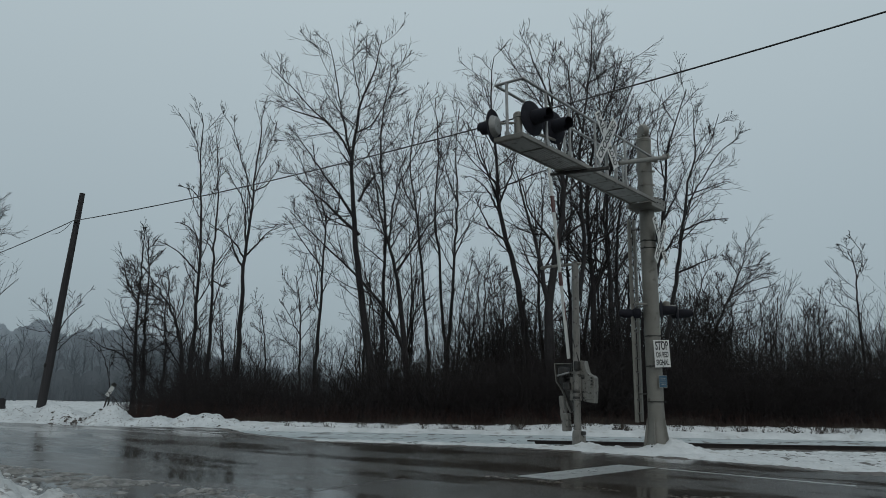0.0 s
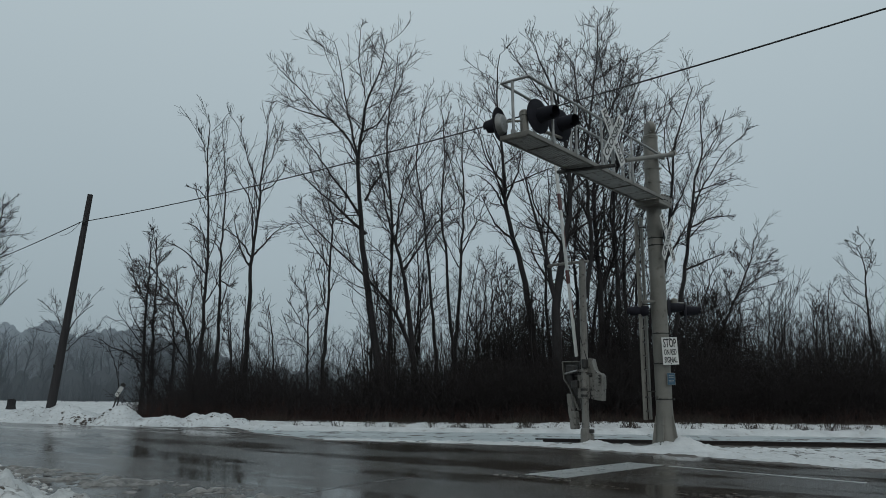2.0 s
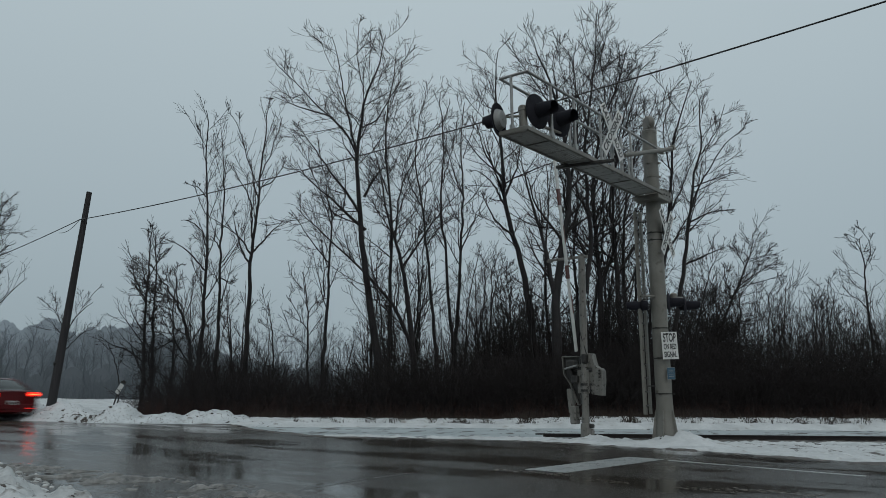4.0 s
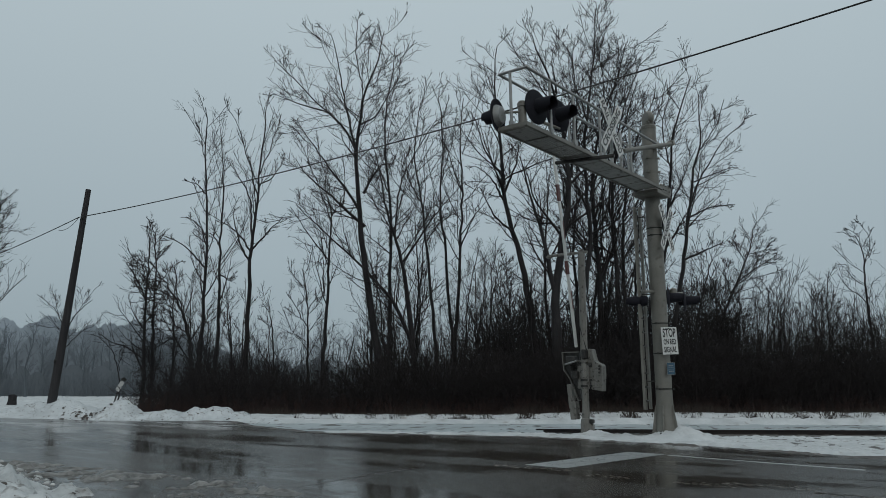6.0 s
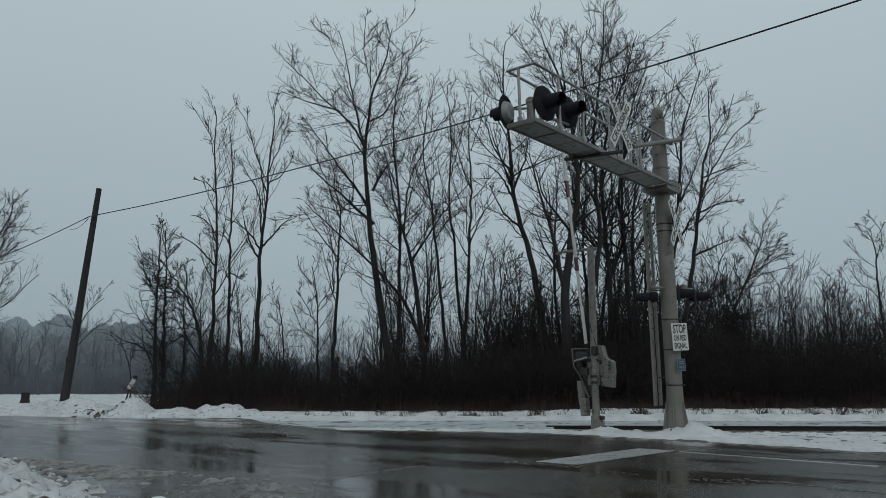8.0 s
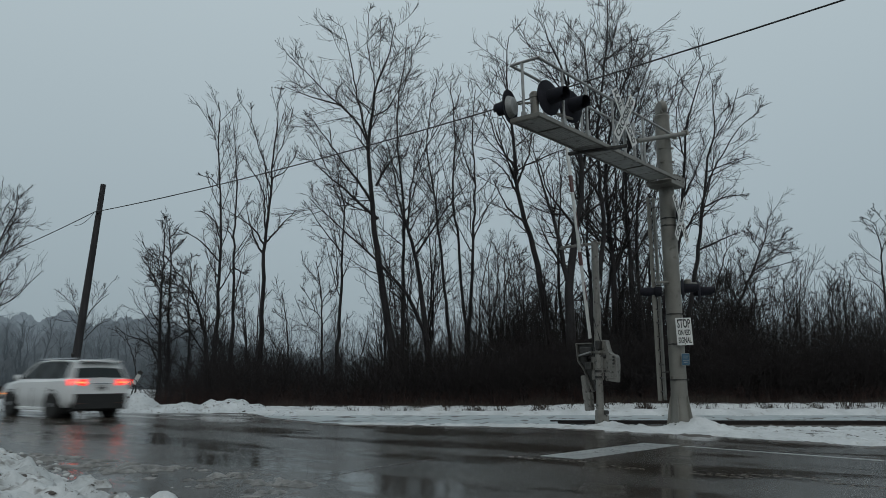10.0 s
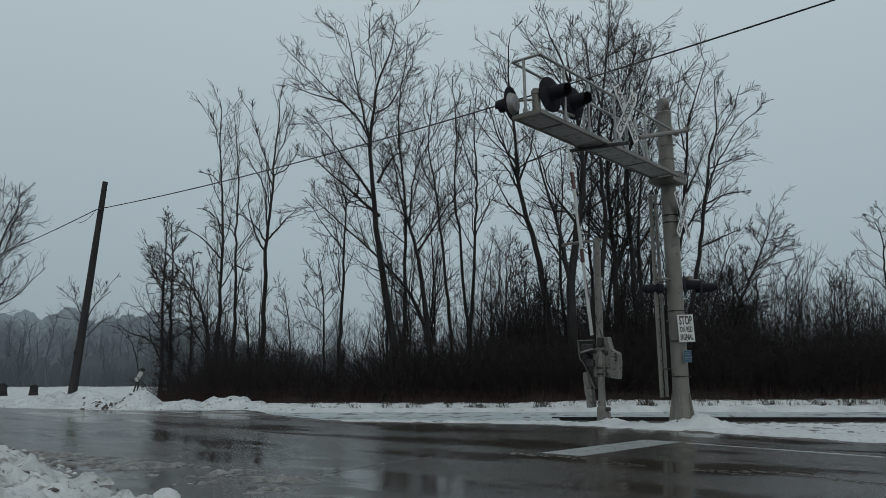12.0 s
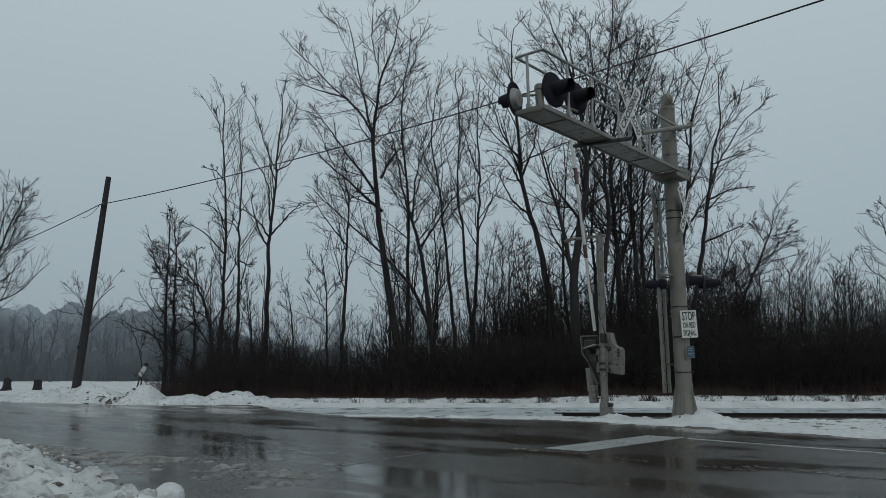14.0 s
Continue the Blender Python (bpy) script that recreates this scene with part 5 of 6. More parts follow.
    bare_tree(38, 0.12, [(10.2, -0.2), (10.2, 2.9), (10.3, 5.7), (10.5, 8.0), (10.8, 10.6), (11.2, 13.0)],
              [], seed=41, full=0.80, low=0.25, vines=5)
    bare_tree(36, 0.11, [(9.9, -0.2), (10.1, 2.8), (10.4, 5.5), (10.7, 7.6), (11.0, 9.3)],
              [], seed=42, full=0.80, low=0.2)
    bare_tree(38, 0.1, [(8.5, -0.2), (8.7, 2.9), (8.9, 5.7), (9.3, 8.0), (9.6, 10.4)],
              [], seed=43, full=0.80, low=0.2)
    bare_tree(39, 0.1, [(2.3, -0.2), (2.4, 3.0), (2.8, 5.8), (2.9, 7.9)],
              [], seed=44, low=0.2)
    bare_tree(39, 0.1, [(-0.8, -0.2), (-0.8, 3.0), (-0.6, 5.9), (-0.7, 8.2), (-0.9, 10.3)],
              [], seed=45, low=0.3)
    bare_tree(40, 0.09, [(-3.0, -0.2), (-3.0, 3.0), (-2.8, 6.0), (-2.9, 8.1)],
              [], seed=46, low=0.2)
    bare_tree(36, 0.1, [(12.1, -0.2), (12.4, 2.8), (12.7, 4.9), (13.2, 6.6), (13.6, 7.4)],
              [[(12.6, 4.7), (13.2, 5.5), (14.0, 5.8)]], seed=47, low=0.15, full=1.7)
    bare_tree(37, 0.1, [(11.9, -0.2), (12.3, 2.3), (13.0, 4.0), (14.1, 5.0), (15.0, 5.6)],
              [], seed=48, low=0.15, full=1.7)
    bare_tree(36, 0.09, [(11.4, -0.2), (11.7, 2.3), (12.1, 3.9), (12.4, 5.2)],
              [[(11.8, 2.8), (11.4, 4.2), (11.4, 5.5)]], seed=49, low=0.05, full=2.4)
    bare_tree(37, 0.09, [(13.4, -0.2), (13.4, 2.3), (13.4, 4.0), (13.2, 5.6)],
              [[(13.4, 2.9), (14.0, 4.0), (14.8, 4.5)]], seed=50, low=0.05, full=2.9)
    bare_tree(38, 0.09, [(14.4, -0.2), (14.6, 2.4), (15.0, 3.8), (15.5, 4.9)],
              [], seed=51, low=0.05, full=2.5)
    bare_tree(36, 0.09, [(9.4, -0.2), (9.6, 2.3), (10.0, 4.2), (10.4, 5.5)],
              [], seed=52, low=0.05, full=1.60)
    bare_tree(36, 0.09, [(4.6, -0.2), (4.5, 2.3), (4.4, 3.9), (4.6, 5.5)],
              [], seed=53, low=0.05, full=1.12)


def young_trees():
    """Slender young growth between and behind the tall trees."""
    rng = np.random.default_rng(5)
    models = []
    for k in range(6):
        root = thing("young_tree", pose(0, 0, -50), "slender leafless young tree with fine upright twigs", "tree", "young trees of the wood")
        h = 1.0
        stems, rs = [], []
        for s in range(1 + k % 3):
            lean = rng.normal(size=2) * 0.09
            t = np.linspace(0, 1, 10)[:, None]
            p = np.concatenate([lean * t + rng.normal(size=(10, 2)) * 0.006, t * h * rng.uniform(0.75, 1)], 1) * 6.5
            stems.append(p), rs.append(0.055 * (1 - 0.85 * t[:, 0]))
        ob = new("trunk", tubes("trunk", [(np.array(stems), np.array(rs), 5)], BARK))
        ob.parent = root
        a, ra = sprout(rng, np.array(stems), np.array(rs), 22, 0.18, 1.0, 45, 0.22, 0.5, 0.12, 6, 0.009, 0.5)
        b, rb = sprout(rng, a, ra, 5, 0.15, 1.0, 40, 0.5, 0.4, 0.15, 4, 0.007, 0.7)
        c, rc = sprout(rng, b, rb, 1, 0.2, 1.0, 38, 0.6, 0.3, 0.15, 3, 0.006, 0.7)
        ob = new("crown", tubes("crown", [(a, ra, 3), (b, rb, 3), (c, rc, 3)], TWIG))
        ob.parent = root
        models.append(root)
    spots = []
    for i in range(60):
        x = rng.uniform(-13.5, 33)
        y = rng.uniform(31, 47)
        if -5.2 < x / y * 39 < -3.4 and rng.random() < 0.8:
            continue
        size = rng.uniform(0.55, 1.05)
        if -0.10 < x / y < 0.33 and i % 3 == 0:
            size *= 1.6
        if x / y < -0.33 and size > 0.8:
            size = 0.7
        spots.append((x, y, size))
    for i in range(24):
        y = rng.uniform(32, 40)
        spots.append((y * rng.uniform(0.02, 0.30), y, rng.uniform(0.75, 1.2)))
    for i, (x, y, size) in enumerate(spots):
        src = models[i % 6]
        m = pose(x, y, -0.1, 0, 0, rng.uniform(0, 360)) @ Matrix.Diagonal((size, size, size, 1))
        made = src if i < 6 else copy_thing(src, m)
        made.matrix_basis = m


def thicket(name, count, area, height, spread, material, label, category, seed, r=0.006, kids=5, lean=0.22, base=-0.1, up=0.1, wild=0.26):
    """Upright stems with side twigs, too many to count."""
    rng = np.random.default_rng(seed)
    x, y = rng.uniform(area[0], area[1], count), rng.uniform(area[2], area[3], count)
    h = np.array([height(a, b) for a, b in zip(x, y)]) * rng.uniform(0.55, 1.1, count)
    n = 5 if kids else 3
    t = np.linspace(0, 1, n)
    d = rng.normal(size=(count, 2)) * lean
    line = np.zeros((count, n, 3))
    line[:, :, 0] = x[:, None] + d[:, :1] * h[:, None] * t ** 1.4 + rng.normal(size=(count, n)) * 0.06 * np.minimum(h, 1)[:, None]
    line[:, :, 1] = y[:, None] + d[:, 1:] * h[:, None] * t ** 1.4 + rng.normal(size=(count, n)) * 0.03 * np.minimum(h, 1)[:, None]
    foot = np.array([base(p, q) for p, q in zip(x, y)])[:, None] if callable(base) else base
    line[:, :, 2] = foot + h[:, None] * t
    rad = np.maximum(r * 1.6 * (1 - 0.7 * t), r * 0.6)[None] * np.ones((count, 1))
    batches = [(line, rad, 3)]
    if kids:
        a, ra = sprout(rng, line, rad, kids, 0.15, 1.0, 42, spread, up, wild, 4, r * 0.6, 0.7)
        batches.append((a, ra, 3))
    tagged(new(name, tubes(name, batches, material)), label, category, kind="stuff")


def wood_floor():
    def tall(x, y):
        u = x / y
        h = 2.75 + 0.55 * fbm(x, y, 0.3, 21) + (0.45 if u > 0.2 else 0)
        if u < -0.06:
            h *= 0.80
        if -0.155 < u < -0.10:
            h *= 0.6
        if u < -0.31:
            h *= 0.6
        return max(h, 0.6)
    thicket("brush", 5800, (-11.4, 34, 29.3, 35.0), tall, 0.48, BRUSH, "dense dark tangle of leafless brush", "brush", 31, 0.0088, 6, 0.52, -0.1, 0.0, 0.34)
    thicket("undergrowth", 1150, (-12.5, 36, 33, 43), lambda x, y: (4.7 if x / y > -0.07 else 2.3) + 1.4 * fbm(x, y, 0.3, 5), 0.26, TWIG, "thin crowded leafless saplings", "saplings", 35, 0.0125, 9, 0.15, -0.1, 0.5, 0.14)
    thicket("undergrowth", 380, (7, 34, 34, 44), lambda x, y: 6.0 + 1.8 * fbm(x, y, 0.3, 15), 0.26, TWIG, "thin crowded leafless saplings", "saplings", 38, 0.012, 11, 0.15, -0.1, 0.5, 0.14)
    thicket("brush", 800, (2.5, 15, 34, 39), lambda x, y: 4.6 + 1.2 * fbm(x, y, 0.3, 9), 0.40, BRUSH, "dense dark tangle of tall leafless brush", "brush", 36, 0.0115, 8, 0.22, -0.1, 0.1, 0.26)
    thicket("weeds", 3400, (-11, 34, 27.8, 30.5), lambda x, y: 0.80 + 0.35 * fbm(x, y, 0.4, 2), 0.4, WEEDS, "dead reddish-brown weeds behind the snow bank", "weeds", 32, 0.007, 1, 0.34)
    thicket("bank_tufts", 6500, (-4.5, 34, 26.0, 26.9), lambda x, y: 0.36 * max(fbm(x, 0.5 * y, 1.4, 52) + 0.16, 0.0) - 0.02, 0.4, STRAW, "dark tufts of dead grass on the snow bank", "grass", 37, 0.006, 0, 0.28, bank)
    thicket("bank_grass", 4500, (-6.5, 34, 26.9, 27.8), lambda x, y: 0.14 + 0.4 * max(fbm(x, y, 0.5, 2), -0.1), 0.4, STRAW, "dead straw-coloured grass poking through snow", "grass", 33, 0.005, 0, 0.4, bank)


def verge_tufts():
    for x, y, r, h in ((-16.1, 31.6, 0.17, 0.30), (-16.05, 32.6, 0.16, 0.40), (-26.4, 50.0, 0.24, 0.5), (-27.3, 48.0, 0.26, 0.6)):
        bm = lathe(bmesh.new(), [(r * 1.25, -0.1), (r, 0.15), (r * 0.9, h), (r * 0.3, h + 0.05)], 9)
        for v in bm.verts:
            v.co.x += 0.5 * r * noise.noise(v.co * 9 + Vector((x, 0, 0))) + 0.3 * v.co.z * r
            v.co.y += 0.5 * r * noise.noise(v.co * 9 + Vector((0, y, 0)))
            v.co.z += 0.12 * noise.noise(v.co * 14 + Vector((x, y, 0))) if v.co.z > 0.2 else 0
        tagged(part("tree_stump", bm, BARK, at=pose(x, y, 0.0)), "dark broken tree stump standing in snow", "tree stump")


def far_woods():
    """Woodland in the distance, past counting: belts painted paler for haze as they recede."""
    rng = np.random.default_rng(77)
    for count, y0, y1, h0, h1, x0, x1, material in ((34, 76, 90, 4, 8.0, -70, -17, HAZE_TINT_THIN), (55, 100, 118, 6, 10, -90, -16, HAZE_TINT_MID), (60, 130, 150, 8, 13, -115, -10, HAZE_TINT_THICK), (40, 95, 125, 6, 10.5, -18, 90, HAZE_TINT_THIN)):
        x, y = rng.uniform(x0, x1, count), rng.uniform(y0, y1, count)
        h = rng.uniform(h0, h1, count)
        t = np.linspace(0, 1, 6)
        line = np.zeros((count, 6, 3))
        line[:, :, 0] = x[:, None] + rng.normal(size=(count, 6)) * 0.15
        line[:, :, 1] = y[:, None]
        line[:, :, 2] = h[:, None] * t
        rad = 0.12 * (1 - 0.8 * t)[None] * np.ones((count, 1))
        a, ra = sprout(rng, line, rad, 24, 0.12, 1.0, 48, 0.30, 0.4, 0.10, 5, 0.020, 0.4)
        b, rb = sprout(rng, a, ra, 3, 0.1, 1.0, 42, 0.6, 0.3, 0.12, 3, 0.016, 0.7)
        tagged(new("far_woods", tubes("far_woods", [(line, rad, 3), (a, ra, 3), (b, rb, 3)], material)), "distant leafless woodland, paled by painted haze", "woods", kind="stuff")


def haze_painted_ridge(y, x0, x1, height, seed, colour):
    """A far belt of woodland: a plain ragged-topped backdrop, mist painted into its colour."""
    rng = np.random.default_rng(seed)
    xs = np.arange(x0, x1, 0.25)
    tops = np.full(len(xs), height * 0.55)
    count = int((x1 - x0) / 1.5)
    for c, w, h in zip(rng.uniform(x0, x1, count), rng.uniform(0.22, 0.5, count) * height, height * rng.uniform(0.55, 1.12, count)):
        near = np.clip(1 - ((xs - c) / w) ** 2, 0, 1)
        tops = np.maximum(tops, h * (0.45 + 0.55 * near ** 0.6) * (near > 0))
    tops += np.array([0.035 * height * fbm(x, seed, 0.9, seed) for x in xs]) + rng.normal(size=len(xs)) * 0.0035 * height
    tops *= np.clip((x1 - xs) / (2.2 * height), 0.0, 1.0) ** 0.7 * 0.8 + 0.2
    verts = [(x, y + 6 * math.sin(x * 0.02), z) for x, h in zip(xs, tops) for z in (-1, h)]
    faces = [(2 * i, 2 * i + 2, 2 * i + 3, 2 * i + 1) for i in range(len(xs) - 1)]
    tagged(new("backdrop", finish("backdrop", verts, faces, surface("haze_painted_woods", tuple(0.84 * q for q in colour), tuple(1.16 * q for q in colour), 1.0, scale=0.22, fine=1.1, bump=0, stretch=(1, 1, 0.16)))),
           "distant belt of woods with haze painted into its colour", "woods", kind="structure")


# tone: painted haze, paling each belt behind the one before
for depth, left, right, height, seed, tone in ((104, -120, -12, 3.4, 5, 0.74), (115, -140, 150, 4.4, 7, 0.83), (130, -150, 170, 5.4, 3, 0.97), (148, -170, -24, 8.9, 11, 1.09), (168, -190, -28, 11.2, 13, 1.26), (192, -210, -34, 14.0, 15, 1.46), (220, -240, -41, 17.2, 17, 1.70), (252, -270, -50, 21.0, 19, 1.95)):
    haze_painted_ridge(depth, left, right, height, seed, (0.198 * tone, 0.226 * tone, 0.252 * tone))
thicket("far_scrub", 1100, (-78, -13, 84, 99), lambda x, y: 2.7 + 1.1 * fbm(x, y, 0.12, 4), 0.32, HAZE_TINT_THIN, "distant scrub, paled by painted haze", "scrub", 41, 0.020, 4, 0.25)
plant_trees(), young_trees(), wood_floor(), far_woods(), verge_tufts()


utility_pole(), leaning_sign()
TIE = Vector((-14.33, 30.85, 7.88))
END = TIE - ALONG * 34
overhead_wire("overhead_wire", TIE, (END.x, END.y, 8.6), 0.5, 0.018, "black overhead cable in a long shallow sag")
FAR = TIE + ALONG * 38
overhead_wire("overhead_wire", TIE, (FAR.x, FAR.y, 6.9), 1.0, 0.018, "black overhead cable in a long shallow sag")
overhead_wire("cable_loop", TIE, TIE + ALONG * 1.6 + Vector((0, 0, -0.36)), 0.16, 0.010, "short slack loop of black cable")


# ---- cars ----
def car_paint(name, a, b):
    m = surface(name, a, b, 0.3, scale=1.5, fine=70, bump=0, stain=tuple(0.6 * c + 0.02 for c in a), stain_amount=0.36)
    bsdf = m.node_tree.nodes["Principled BSDF"]
    bsdf.inputs["Coat Weight"].default_value, bsdf.inputs["Coat Roughness"].default_value = 0.03, 0.15
    bsdf.inputs["Specular IOR Level"].default_value = 0.2
    return m


RED_PAINT = car_paint("red_car_paint", (0.060, 0.0020, 0.003), (0.082, 0.003, 0.0045))
WHITE_PAINT = car_paint("white_car_paint", (0.66, 0.67, 0.67), (0.76, 0.77, 0.77))
GLASS = surface("tinted_glass", (0.018, 0.026, 0.026), (0.028, 0.038, 0.038), 0.08, scale=2, fine=30, bump=0)
GLASS.node_tree.nodes["Principled BSDF"].inputs["Specular IOR Level"].default_value = 0.4
PLASTIC = surface("black_plastic", (0.010, 0.010, 0.010), (0.02, 0.02, 0.02), 0.75, scale=8, fine=60, bump=0.05, dist=0.002)
TYRE = surface("tyre_rubber", (0.012, 0.012, 0.012), (0.028, 0.027, 0.026), 0.85, scale=8, fine=60, bump=0.2, dist=0.004)
ALLOY = surface("alloy_wheel", (0.38, 0.38, 0.38), (0.52, 0.52, 0.52), 0.35, metal=0.8, scale=8, fine=60, bump=0)
CHROME = surface("chrome_trim", (0.5, 0.5, 0.5), (0.62, 0.62, 0.62), 0.18, metal=1.0, scale=8, fine=60, bump=0)
TAIL = glow("lit_tail_lamp", (1.0, 0.022, 0.010), 2.0)
TAIL_CORE = glow("lit_tail_lamp_core", (1.0, 0.10, 0.025), 7.0)
# faint glow put into the saloon's reflectors, to look lit
REFLECTOR_GLOW = glow("reflector_glow", (0.9, 0.02, 0.01), 0.7)
MARKER = glow("lit_amber_marker", (1.0, 0.24, 0.03), 4.0)
HEADLAMP = glow("lit_headlamp", (0.5, 0.40, 0.28), 0.15)
PLATE = surface("licence_plate", (0.34, 0.34, 0.33), (0.42, 0.42, 0.41), 0.5, scale=8, fine=60, bump=0)


def loft(stations, ring):
    """A closed body from stations along x; ring gives the half outline at a station, from the middle below to the middle above."""
    bm = bmesh.new()
    rows = []
    for s in stations:
        half = ring(*s)
        full = half + [(-y, z) for y, z in half[-2:0:-1]]
        rows.append([bm.verts.new((s[0], y, z)) for y, z in full])
    n = len(rows[0])
    for a, b in zip(rows, rows[1:]):
        for i in range(n):
            bm.faces.new((a[i], a[(i + 1) % n], b[(i + 1) % n], b[i]))
    bm.faces.new(rows[0]), bm.faces.new(rows[-1][::-1])
    return bm


def wheel(car, x, y, r):
    side = 1 if y > 0 else -1
    turn = Matrix.Rotation(radians(-90 * side), 4, "X")
    w = part("wheel", lathe(bmesh.new(), [(0.02, -0.10), (r * 0.62, -0.10), (r * 0.64, 0.07), (r * 0.1, 0.06)], 20, turn), PLASTIC, car, smooth=True, at=pose(x, y, r))
    part("tyre", lathe(bmesh.new(), [(r * 0.64, -0.11), (r * 0.93, -0.11), (r, -0.07), (r, 0.07), (r * 0.93, 0.11), (r * 0.66, 0.105)], 28, turn), TYRE, w, smooth=True)
    bm = lathe(bmesh.new(), [(r * 0.60, 0.085), (r * 0.67, 0.105), (r * 0.67, 0.09), (r * 0.60, 0.07)], 28, turn)
    for k in range(10):
        a = 2 * math.pi * k / 10
        box(bm, r * 0.36, 0, 0.09, r * 0.58, 0.045, 0.02, turn @ Matrix.Rotation(a, 4, "Z"))
    lathe(bm, [(0.07, 0.08), (0.065, 0.108), (0.02, 0.112)], 14, turn)
    part("rim", bm, ALLOY, w, "alloy spoked rim")


def vehicle(name, label, paint, spec):
    car = thing(name, pose(0, 0, 0), label, "car")
    hw, r, base, belt, roof = spec["half"], spec["wheel"], spec["base"], spec["belt"], spec["roof"]

    def ring(x, w, low, sill, shoulder, top):
        return [(0, low), (w * 0.86, low), (w * 0.97, sill), (w, (sill + shoulder) * 0.5), (w * 0.975, shoulder), (w * 0.86, top), (0, top + 0.015)]
    bm = loft(spec["stations"], ring)
    bmesh.ops.bevel(bm, geom=[e for e in bm.edges if len(e.link_faces) == 2 and e.calc_face_angle(0) > 0.5], offset=0.02, segments=2, affect="EDGES")
    part("body", bm, paint, car, smooth=True)
    # cabin: glass panes in painted pillars
    f0, f1, b1, b0 = spec["cabin"]
    wb, wt = hw * 0.86, hw * 0.66
    zb, zt = belt, roof - 0.05
    arc = resample([(x, 0, z) for x, z in spec["arc"]], 25)

    def wide(z):
        return wb + (wt - wb) * min(max((z - zb) / (zt - zb), 0), 1)

    def skin(name, rows, material, label=""):
        bm = bmesh.new()
        grid = [[bm.verts.new(p) for p in row] for row in rows]
        for a, b in zip(grid, grid[1:]):
            for k in range(len(a) - 1):
                bm.faces.new((a[k], a[k + 1], b[k + 1], b[k]))
        bmesh.ops.solidify(bm, geom=bm.faces, thickness=0.012)
        part(name, bm, material, car, label, True)
    cross = (-1, -0.7, -0.35, 0, 0.35, 0.7, 1)
    for name, x_front, x_back, material, lift, label in (("windscreen", 9, f1, GLASS, 0, "tinted glass"), ("roof_panel", f1 + 0.1, b1 - 0.1, paint, 0.012, ""), ("rear_window", b1, -9, GLASS, 0, "tinted glass")):
        line = [p for p in arc if x_back - 0.09 <= p[0] <= x_front + 0.09]
        skin(name, [[(x, k * wide(z), z + lift + 0.035 * (1 - k * k)) for k in cross] for x, _, z in line], material, label)
    for s in (1, -1):
        door = spec["doors"]
        for name, x_front, x_back, material, out in (("side_glass", 9, spec["quarter"], GLASS, 0), ("quarter_panel", spec["quarter"] + 0.1, -9, paint, 0.006)):
            line = [p for p in arc if x_back - 0.06 <= p[0] <= x_front]
            skin(name, [[(x, s * (wb + out), zb - 0.03), (x, s * (wide((z + zb) / 2) + 0.012 + out), (z + zb) / 2), (x, s * (wide(z) + out), z)] for x, _, z in line], material)
        edge = np.array([(x, s * (wide(z) + 0.004), z + 0.004) for x, _, z in arc])
        ob = new("roof_edge", tubes("roof_edge", [(edge[None], np.full((1, len(edge)), 0.026), 8)], paint))
        ob.parent = car
        heights = lambda x: float(np.interp(x, arc[::-1, 0], arc[::-1, 2]))
        for x0, x1 in ((door[1], door[1] - 0.06), (door[2], door[2] - 0.12)):
            part("pillar", rod(bmesh.new(), (x0, s * (wb + 0.004), zb - 0.02), (x1, s * (wide(heights(x1)) + 0.006), heights(x1)), 0.028, None, 6), PLASTIC, car)
        part("belt_trim", rod(bmesh.new(), (f0 - 0.1, s * (wb + 0.012), zb + 0.012), (b0 + 0.2, s * (wb + 0.012), zb + 0.012), 0.014, None, 6), CHROME, car, "bright strip below the side glass")
        for x in (door[0], door[1], door[2]):
            part("door_seam", box(bmesh.new(), x, s * (hw - 0.003), 0.58, 0.012, 0.012, 0.55), PLASTIC, car)
        for x in (door[1] + 0.14, door[2] + 0.16):
            part("door_handle", box(bmesh.new(), x, s * (hw + 0.008), 0.80, 0.16, 0.03, 0.022, None, 0.006), paint, car)
        mir = part("door_mirror", lathe(bmesh.new(), [(0.03, -0.07), (0.08, -0.05), (0.09, 0.02), (0.06, 0.06)], 10, Matrix.Translation((f0 - 0.28, s * (hw + 0.10), zb + 0.06)) @ Matrix.Rotation(radians(90), 4, "Y")), paint, car, smooth=True)
        part("mirror_stalk", rod(bmesh.new(), (f0 - 0.28, s * (hw - 0.12), zb + 0.02), (f0 - 0.28, s * (hw + 0.05), zb + 0.04), 0.02, None, 6), PLASTIC, mir)
        # sills and wheel arches
        part("sill", box(bmesh.new(), 0, s * (hw - 0.06), 0.25, base - 0.75, 0.06, 0.10, None, 0.015), paint, car)
        for x in (base / 2, -base / 2):
            m = Matrix.Translation((x + spec["shift"], s * (hw - 0.105), r)) @ Matrix.Rotation(radians(-90 * s), 4, "X")
            part("wheel_arch", lathe(bmesh.new(), [(0.05, -0.09), (r + 0.075, -0.09), (r + 0.075, 0.112), (r + 0.05, 0.114), (r + 0.03, 0.02), (0.05, 0.0)], 28, m), PLASTIC, car, smooth=True)
            wheel(car, x + spec["shift"], s * (hw - 0.085), r)
    # lamps, plate, bumpers
    bk, ft = spec["stations"][0][0], spec["stations"][-1][0]
    lz, lh, lw = spec["tail"]
    for s in (1, -1):
        out = hw * spec["tail_out"]
        m = pose(bk + 0.055, s * (out - lw / 2), lz, 0, 0, -s * 14)
        tail = part("tail_lamp", box(bmesh.new(), 0, 0, 0, 0.10, lw, lh, None, 0.02), TAIL, car, "lit red tail lamp", False, m)
        part("lamp_core", box(bmesh.new(), -0.053, 0, 0.0, 0.012, lw * 0.8, lh * 0.26, None, 0.004), TAIL_CORE, tail)
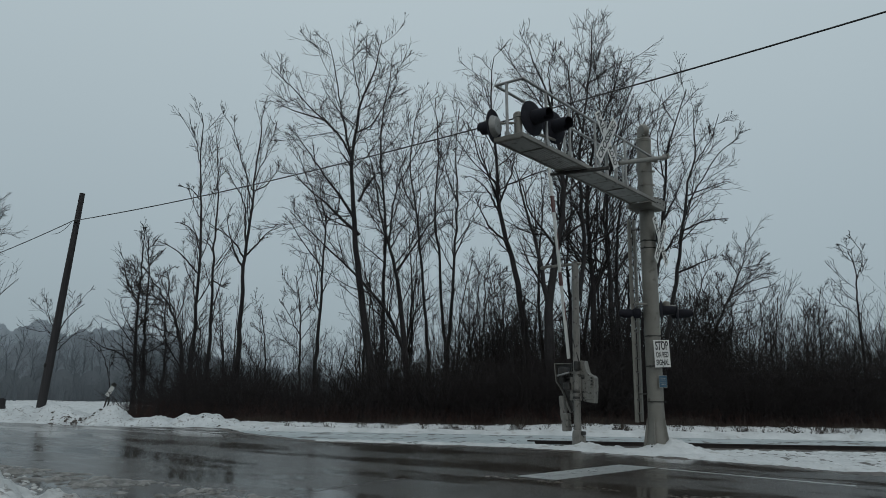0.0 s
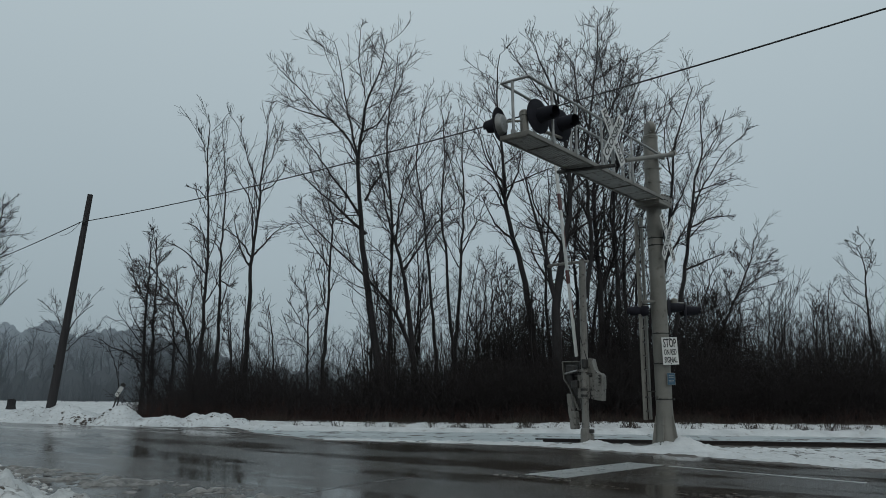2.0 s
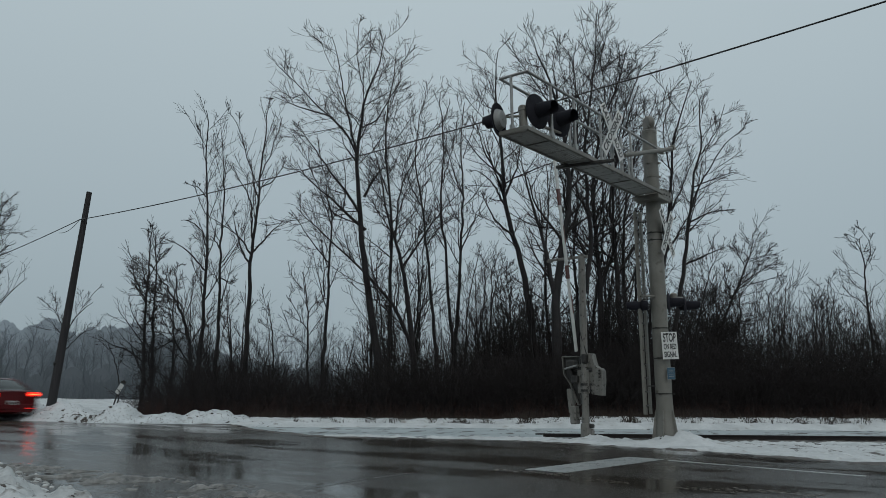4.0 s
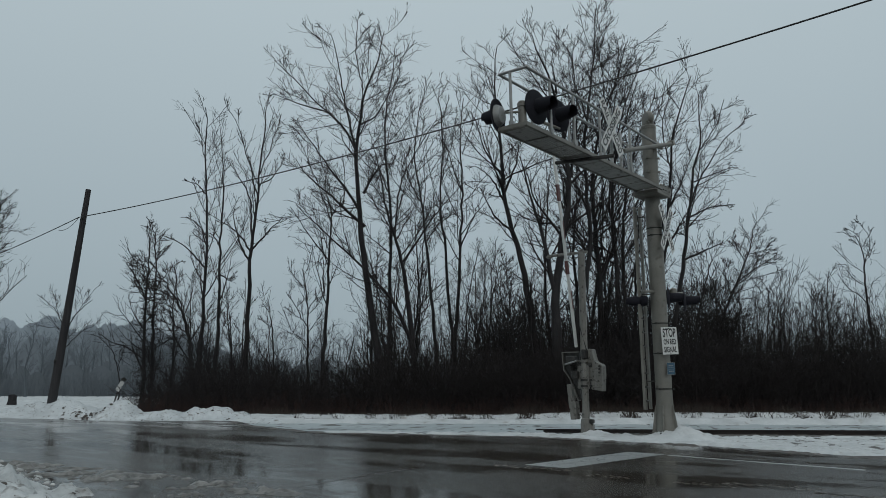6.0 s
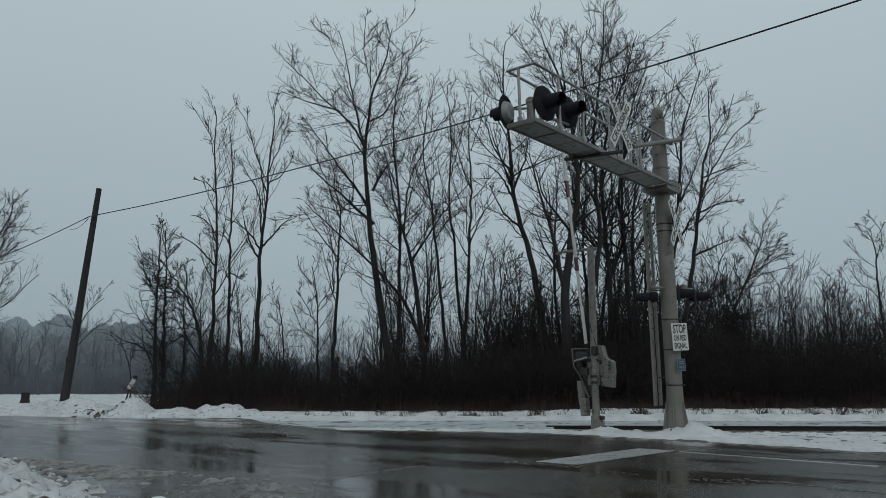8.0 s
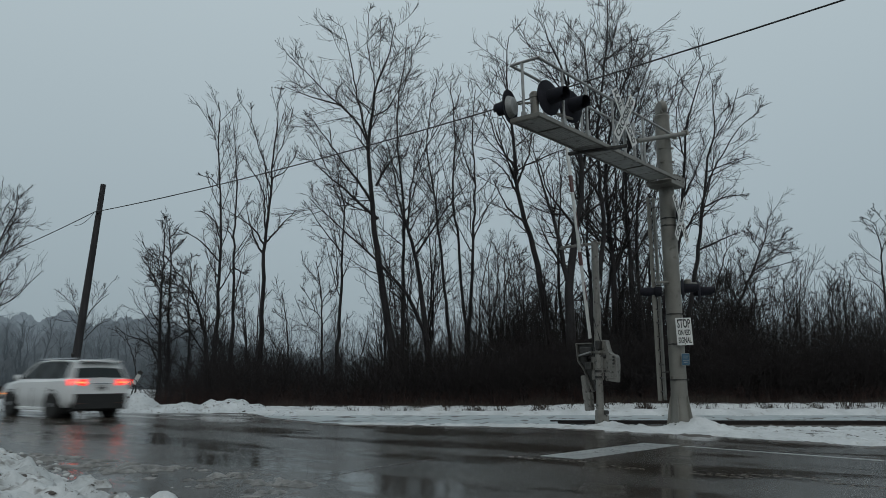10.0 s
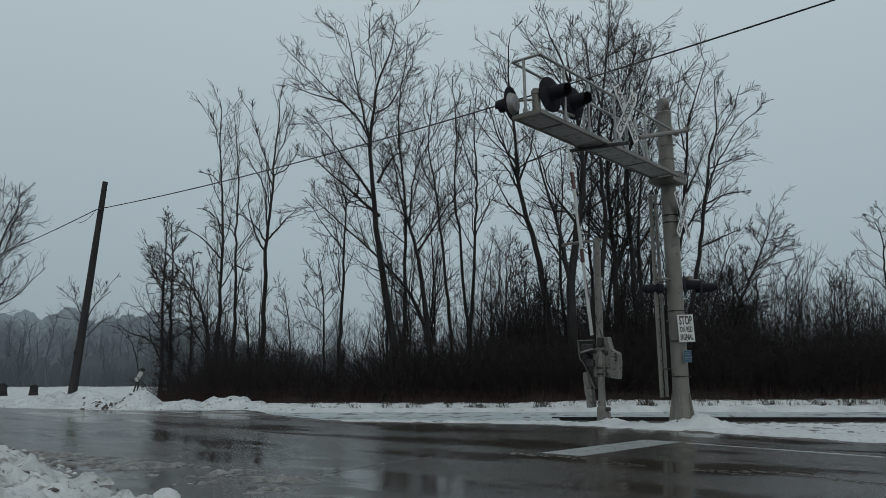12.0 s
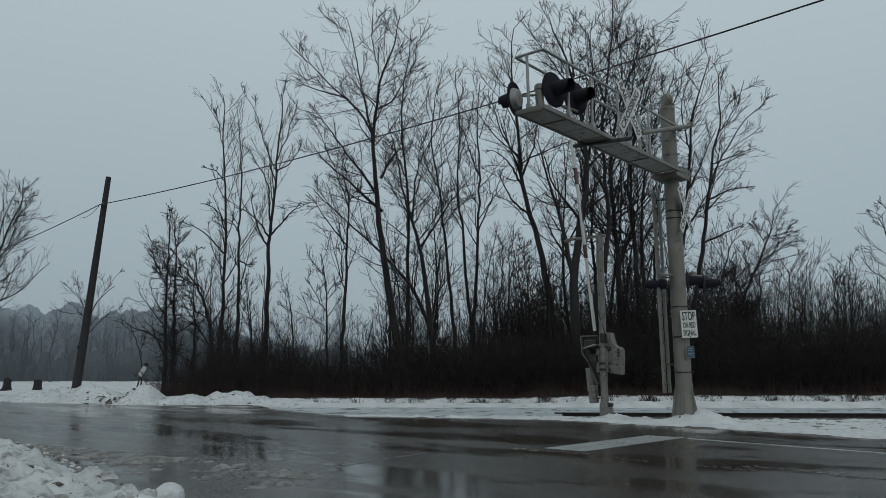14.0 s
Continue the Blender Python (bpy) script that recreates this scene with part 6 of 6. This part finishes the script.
        part("lamp_side", box(bmesh.new(), 0.10, s * (lw / 2 - 0.01), 0.01, 0.24, 0.03, lh * 0.6, None, 0.008), TAIL, tail)
        part("reflector", box(bmesh.new(), bk - 0.005, s * hw * 0.66, 0.42, 0.03, 0.26, 0.045, None, 0.006), RED_STRIPE if spec["suv"] else REFLECTOR_GLOW, car, "red reflector")
        part("headlamp", box(bmesh.new(), ft - 0.16, s * hw * 0.74, 0.66, 0.20, 0.34, 0.13, None, 0.03), HEADLAMP if spec["lit"] else CHROME, car, "lit headlamp")
        part("side_marker", box(bmesh.new(), ft - 0.28, s * (hw * 0.93), 0.665, 0.16, 0.07, 0.026, None, 0.008), MARKER, car, "lit amber side marker")
    plate = part("licence_plate", box(bmesh.new(), bk - 0.012, 0, spec["plate"], 0.012, 0.31, 0.155), PLATE, car, "plain licence plate")
    part("plate_print", box(bmesh.new(), bk - 0.020, 0, spec["plate"], 0.006, 0.22, 0.05), PLASTIC, plate)
    part("bumper", box(bmesh.new(), bk + 0.05, 0, spec["bumper"], 0.14, hw * 1.7, 0.46 if spec["suv"] else 0.20, None, 0.03), PLASTIC if spec["suv"] else paint, car, "rear bumper")
    part("bumper", box(bmesh.new(), ft - 0.06, 0, 0.40, 0.14, hw * 1.6, 0.16, None, 0.03), PLASTIC, car, "front bumper")
    part("grille", box(bmesh.new(), ft - 0.03, 0, 0.60, 0.06, hw * 0.9, 0.12, None, 0.01), PLASTIC, car)
    part("underbody", box(bmesh.new(), 0, 0, 0.24, ft - bk - 0.5, hw * 1.55, 0.10, None, 0.02), PLASTIC, car)
    for s in (0.5, -0.5):
        part("exhaust_tip", rod(bmesh.new(), (bk + 0.02, s, 0.26), (bk + 0.2, s, 0.26), 0.035), CHROME, car)
    if spec["suv"]:
        for s in (1, -1):
            part("roof_rail", rod(bmesh.new(), (f1 - 0.1, s * wt * 0.95, roof + 0.05), (b1 + 0.1, s * wt * 0.95, roof + 0.05), 0.018), CHROME, car)
        part("spoiler", box(bmesh.new(), b1 - 0.12, 0, roof - 0.03, 0.24, wt * 1.9, 0.05, None, 0.015), paint, car)
        part("hatch_trim", box(bmesh.new(), bk - 0.004, 0, 0.98, 0.02, 0.62, 0.035), CHROME, car, "bright hatch strip")
        part("wiper", rod(bmesh.new(), (b0 - 0.02, 0.05, belt + 0.06), (b0 + 0.06, 0.42, belt + 0.14), 0.008, None, 6), PLASTIC, car)
    return car


SEDAN = dict(half=0.91, wheel=0.34, base=2.95, belt=0.93, roof=1.44, cabin=(1.15, 0.18, -1.05, -1.95), arc=((1.18, 0.91), (0.75, 1.12), (0.30, 1.32), (-0.15, 1.415), (-0.65, 1.425), (-1.15, 1.35), (-1.65, 1.17), (-2.02, 1.0)), quarter=-1.36, doors=(0.95, -0.05, -1.0), shift=0.05, suv=False, lit=True,
             tail=(0.89, 0.14, 0.40), tail_out=0.985, plate=0.60, bumper=0.48,
             stations=[(-2.36, 0.74, 0.30, 0.42, 0.80, 0.98), (-2.27, 0.86, 0.24, 0.36, 0.86, 1.015), (-1.9, 0.905, 0.20, 0.34, 0.88, 1.0), (-1.3, 0.91, 0.19, 0.34, 0.87, 0.95),
                       (0.0, 0.91, 0.19, 0.34, 0.85, 0.92), (0.95, 0.91, 0.19, 0.34, 0.83, 0.93), (1.5, 0.90, 0.19, 0.34, 0.78, 0.86), (2.0, 0.87, 0.20, 0.34, 0.70, 0.78), (2.25, 0.80, 0.24, 0.36, 0.62, 0.70), (2.36, 0.62, 0.30, 0.40, 0.54, 0.62)])
ESTATE = dict(half=0.93, wheel=0.37, base=2.70, belt=1.10, roof=1.65, cabin=(1.05, 0.45, -1.95, -2.20), arc=((1.12, 1.06), (0.75, 1.33), (0.45, 1.54), (0.1, 1.61), (-0.9, 1.63), (-1.7, 1.60), (-2.0, 1.55), (-2.12, 1.38), (-2.24, 1.10)), quarter=-1.75, doors=(0.95, 0.0, -1.0), shift=0.08, suv=True, lit=True,
              tail=(1.01, 0.18, 0.46), tail_out=0.985, plate=0.86, bumper=0.47,
              stations=[(-2.30, 0.84, 0.42, 0.52, 1.02, 1.12), (-2.22, 0.90, 0.36, 0.48, 1.05, 1.14), (-1.9, 0.93, 0.30, 0.44, 1.05, 1.14), (-1.3, 0.93, 0.27, 0.42, 1.04, 1.13),
                        (0.0, 0.93, 0.27, 0.42, 1.02, 1.12), (0.95, 0.93, 0.27, 0.42, 1.0, 1.12), (1.5, 0.92, 0.27, 0.42, 0.95, 1.04), (2.0, 0.89, 0.28, 0.42, 0.88, 0.98), (2.25, 0.82, 0.32, 0.44, 0.74, 0.85), (2.34, 0.66, 0.38, 0.48, 0.64, 0.74)])
sedan = vehicle("sedan", "dark red four-door saloon car with lit tail lamps", RED_PAINT, SEDAN)
estate = vehicle("sport_utility_car", "white utility car with dark rear window and lit tail lamps", WHITE_PAINT, ESTATE)


ESTATE_AT, ESTATE_SPEED = 24.05, 17.2


def motions():
    """Both cars run along the far lane, from beyond the right edge of the view to the distance."""
    turn = 51.73 + 90
    lane = Vector((3.53, 12.87, 0))

    def row(t, s, left=0.0):
        p = lane + ALONG * s + ACROSS * left
        return (t, pose(p.x, p.y, 0, 0, 0, turn))
    walk(sedan, [row(t, 19.13 * (t - 2.7)) for t in (0, 1, 2, 2.5, 3, 3.5, 4, 5, 6, 7, 9.5, 14)])
    walk(estate, [row(t, ESTATE_AT + ESTATE_SPEED * (t - 10.3), 0.68) for t in (0, 3, 6, 8, 8.5, 9, 9.5, 10, 10.3, 10.5, 11, 12, 14)])
    for car, first, last in ((sedan, 66, 120), (estate, 252, 330)):
        for w in [ob for ob in car.children if ob.name.startswith("wheel") and not ob.name.startswith("wheel_arch")]:
            at = Matrix.Translation(w.matrix_basis.translation)
            turns = [(0, 0)] + [(k / 30, 80 * (k - first)) for k in range(first, last)] + [(14, 80 * (last - 1 - first))]
            walk(w, [(t, at @ pose(0, 0, 0, 0, a, 0)) for t, a in turns])


motions()
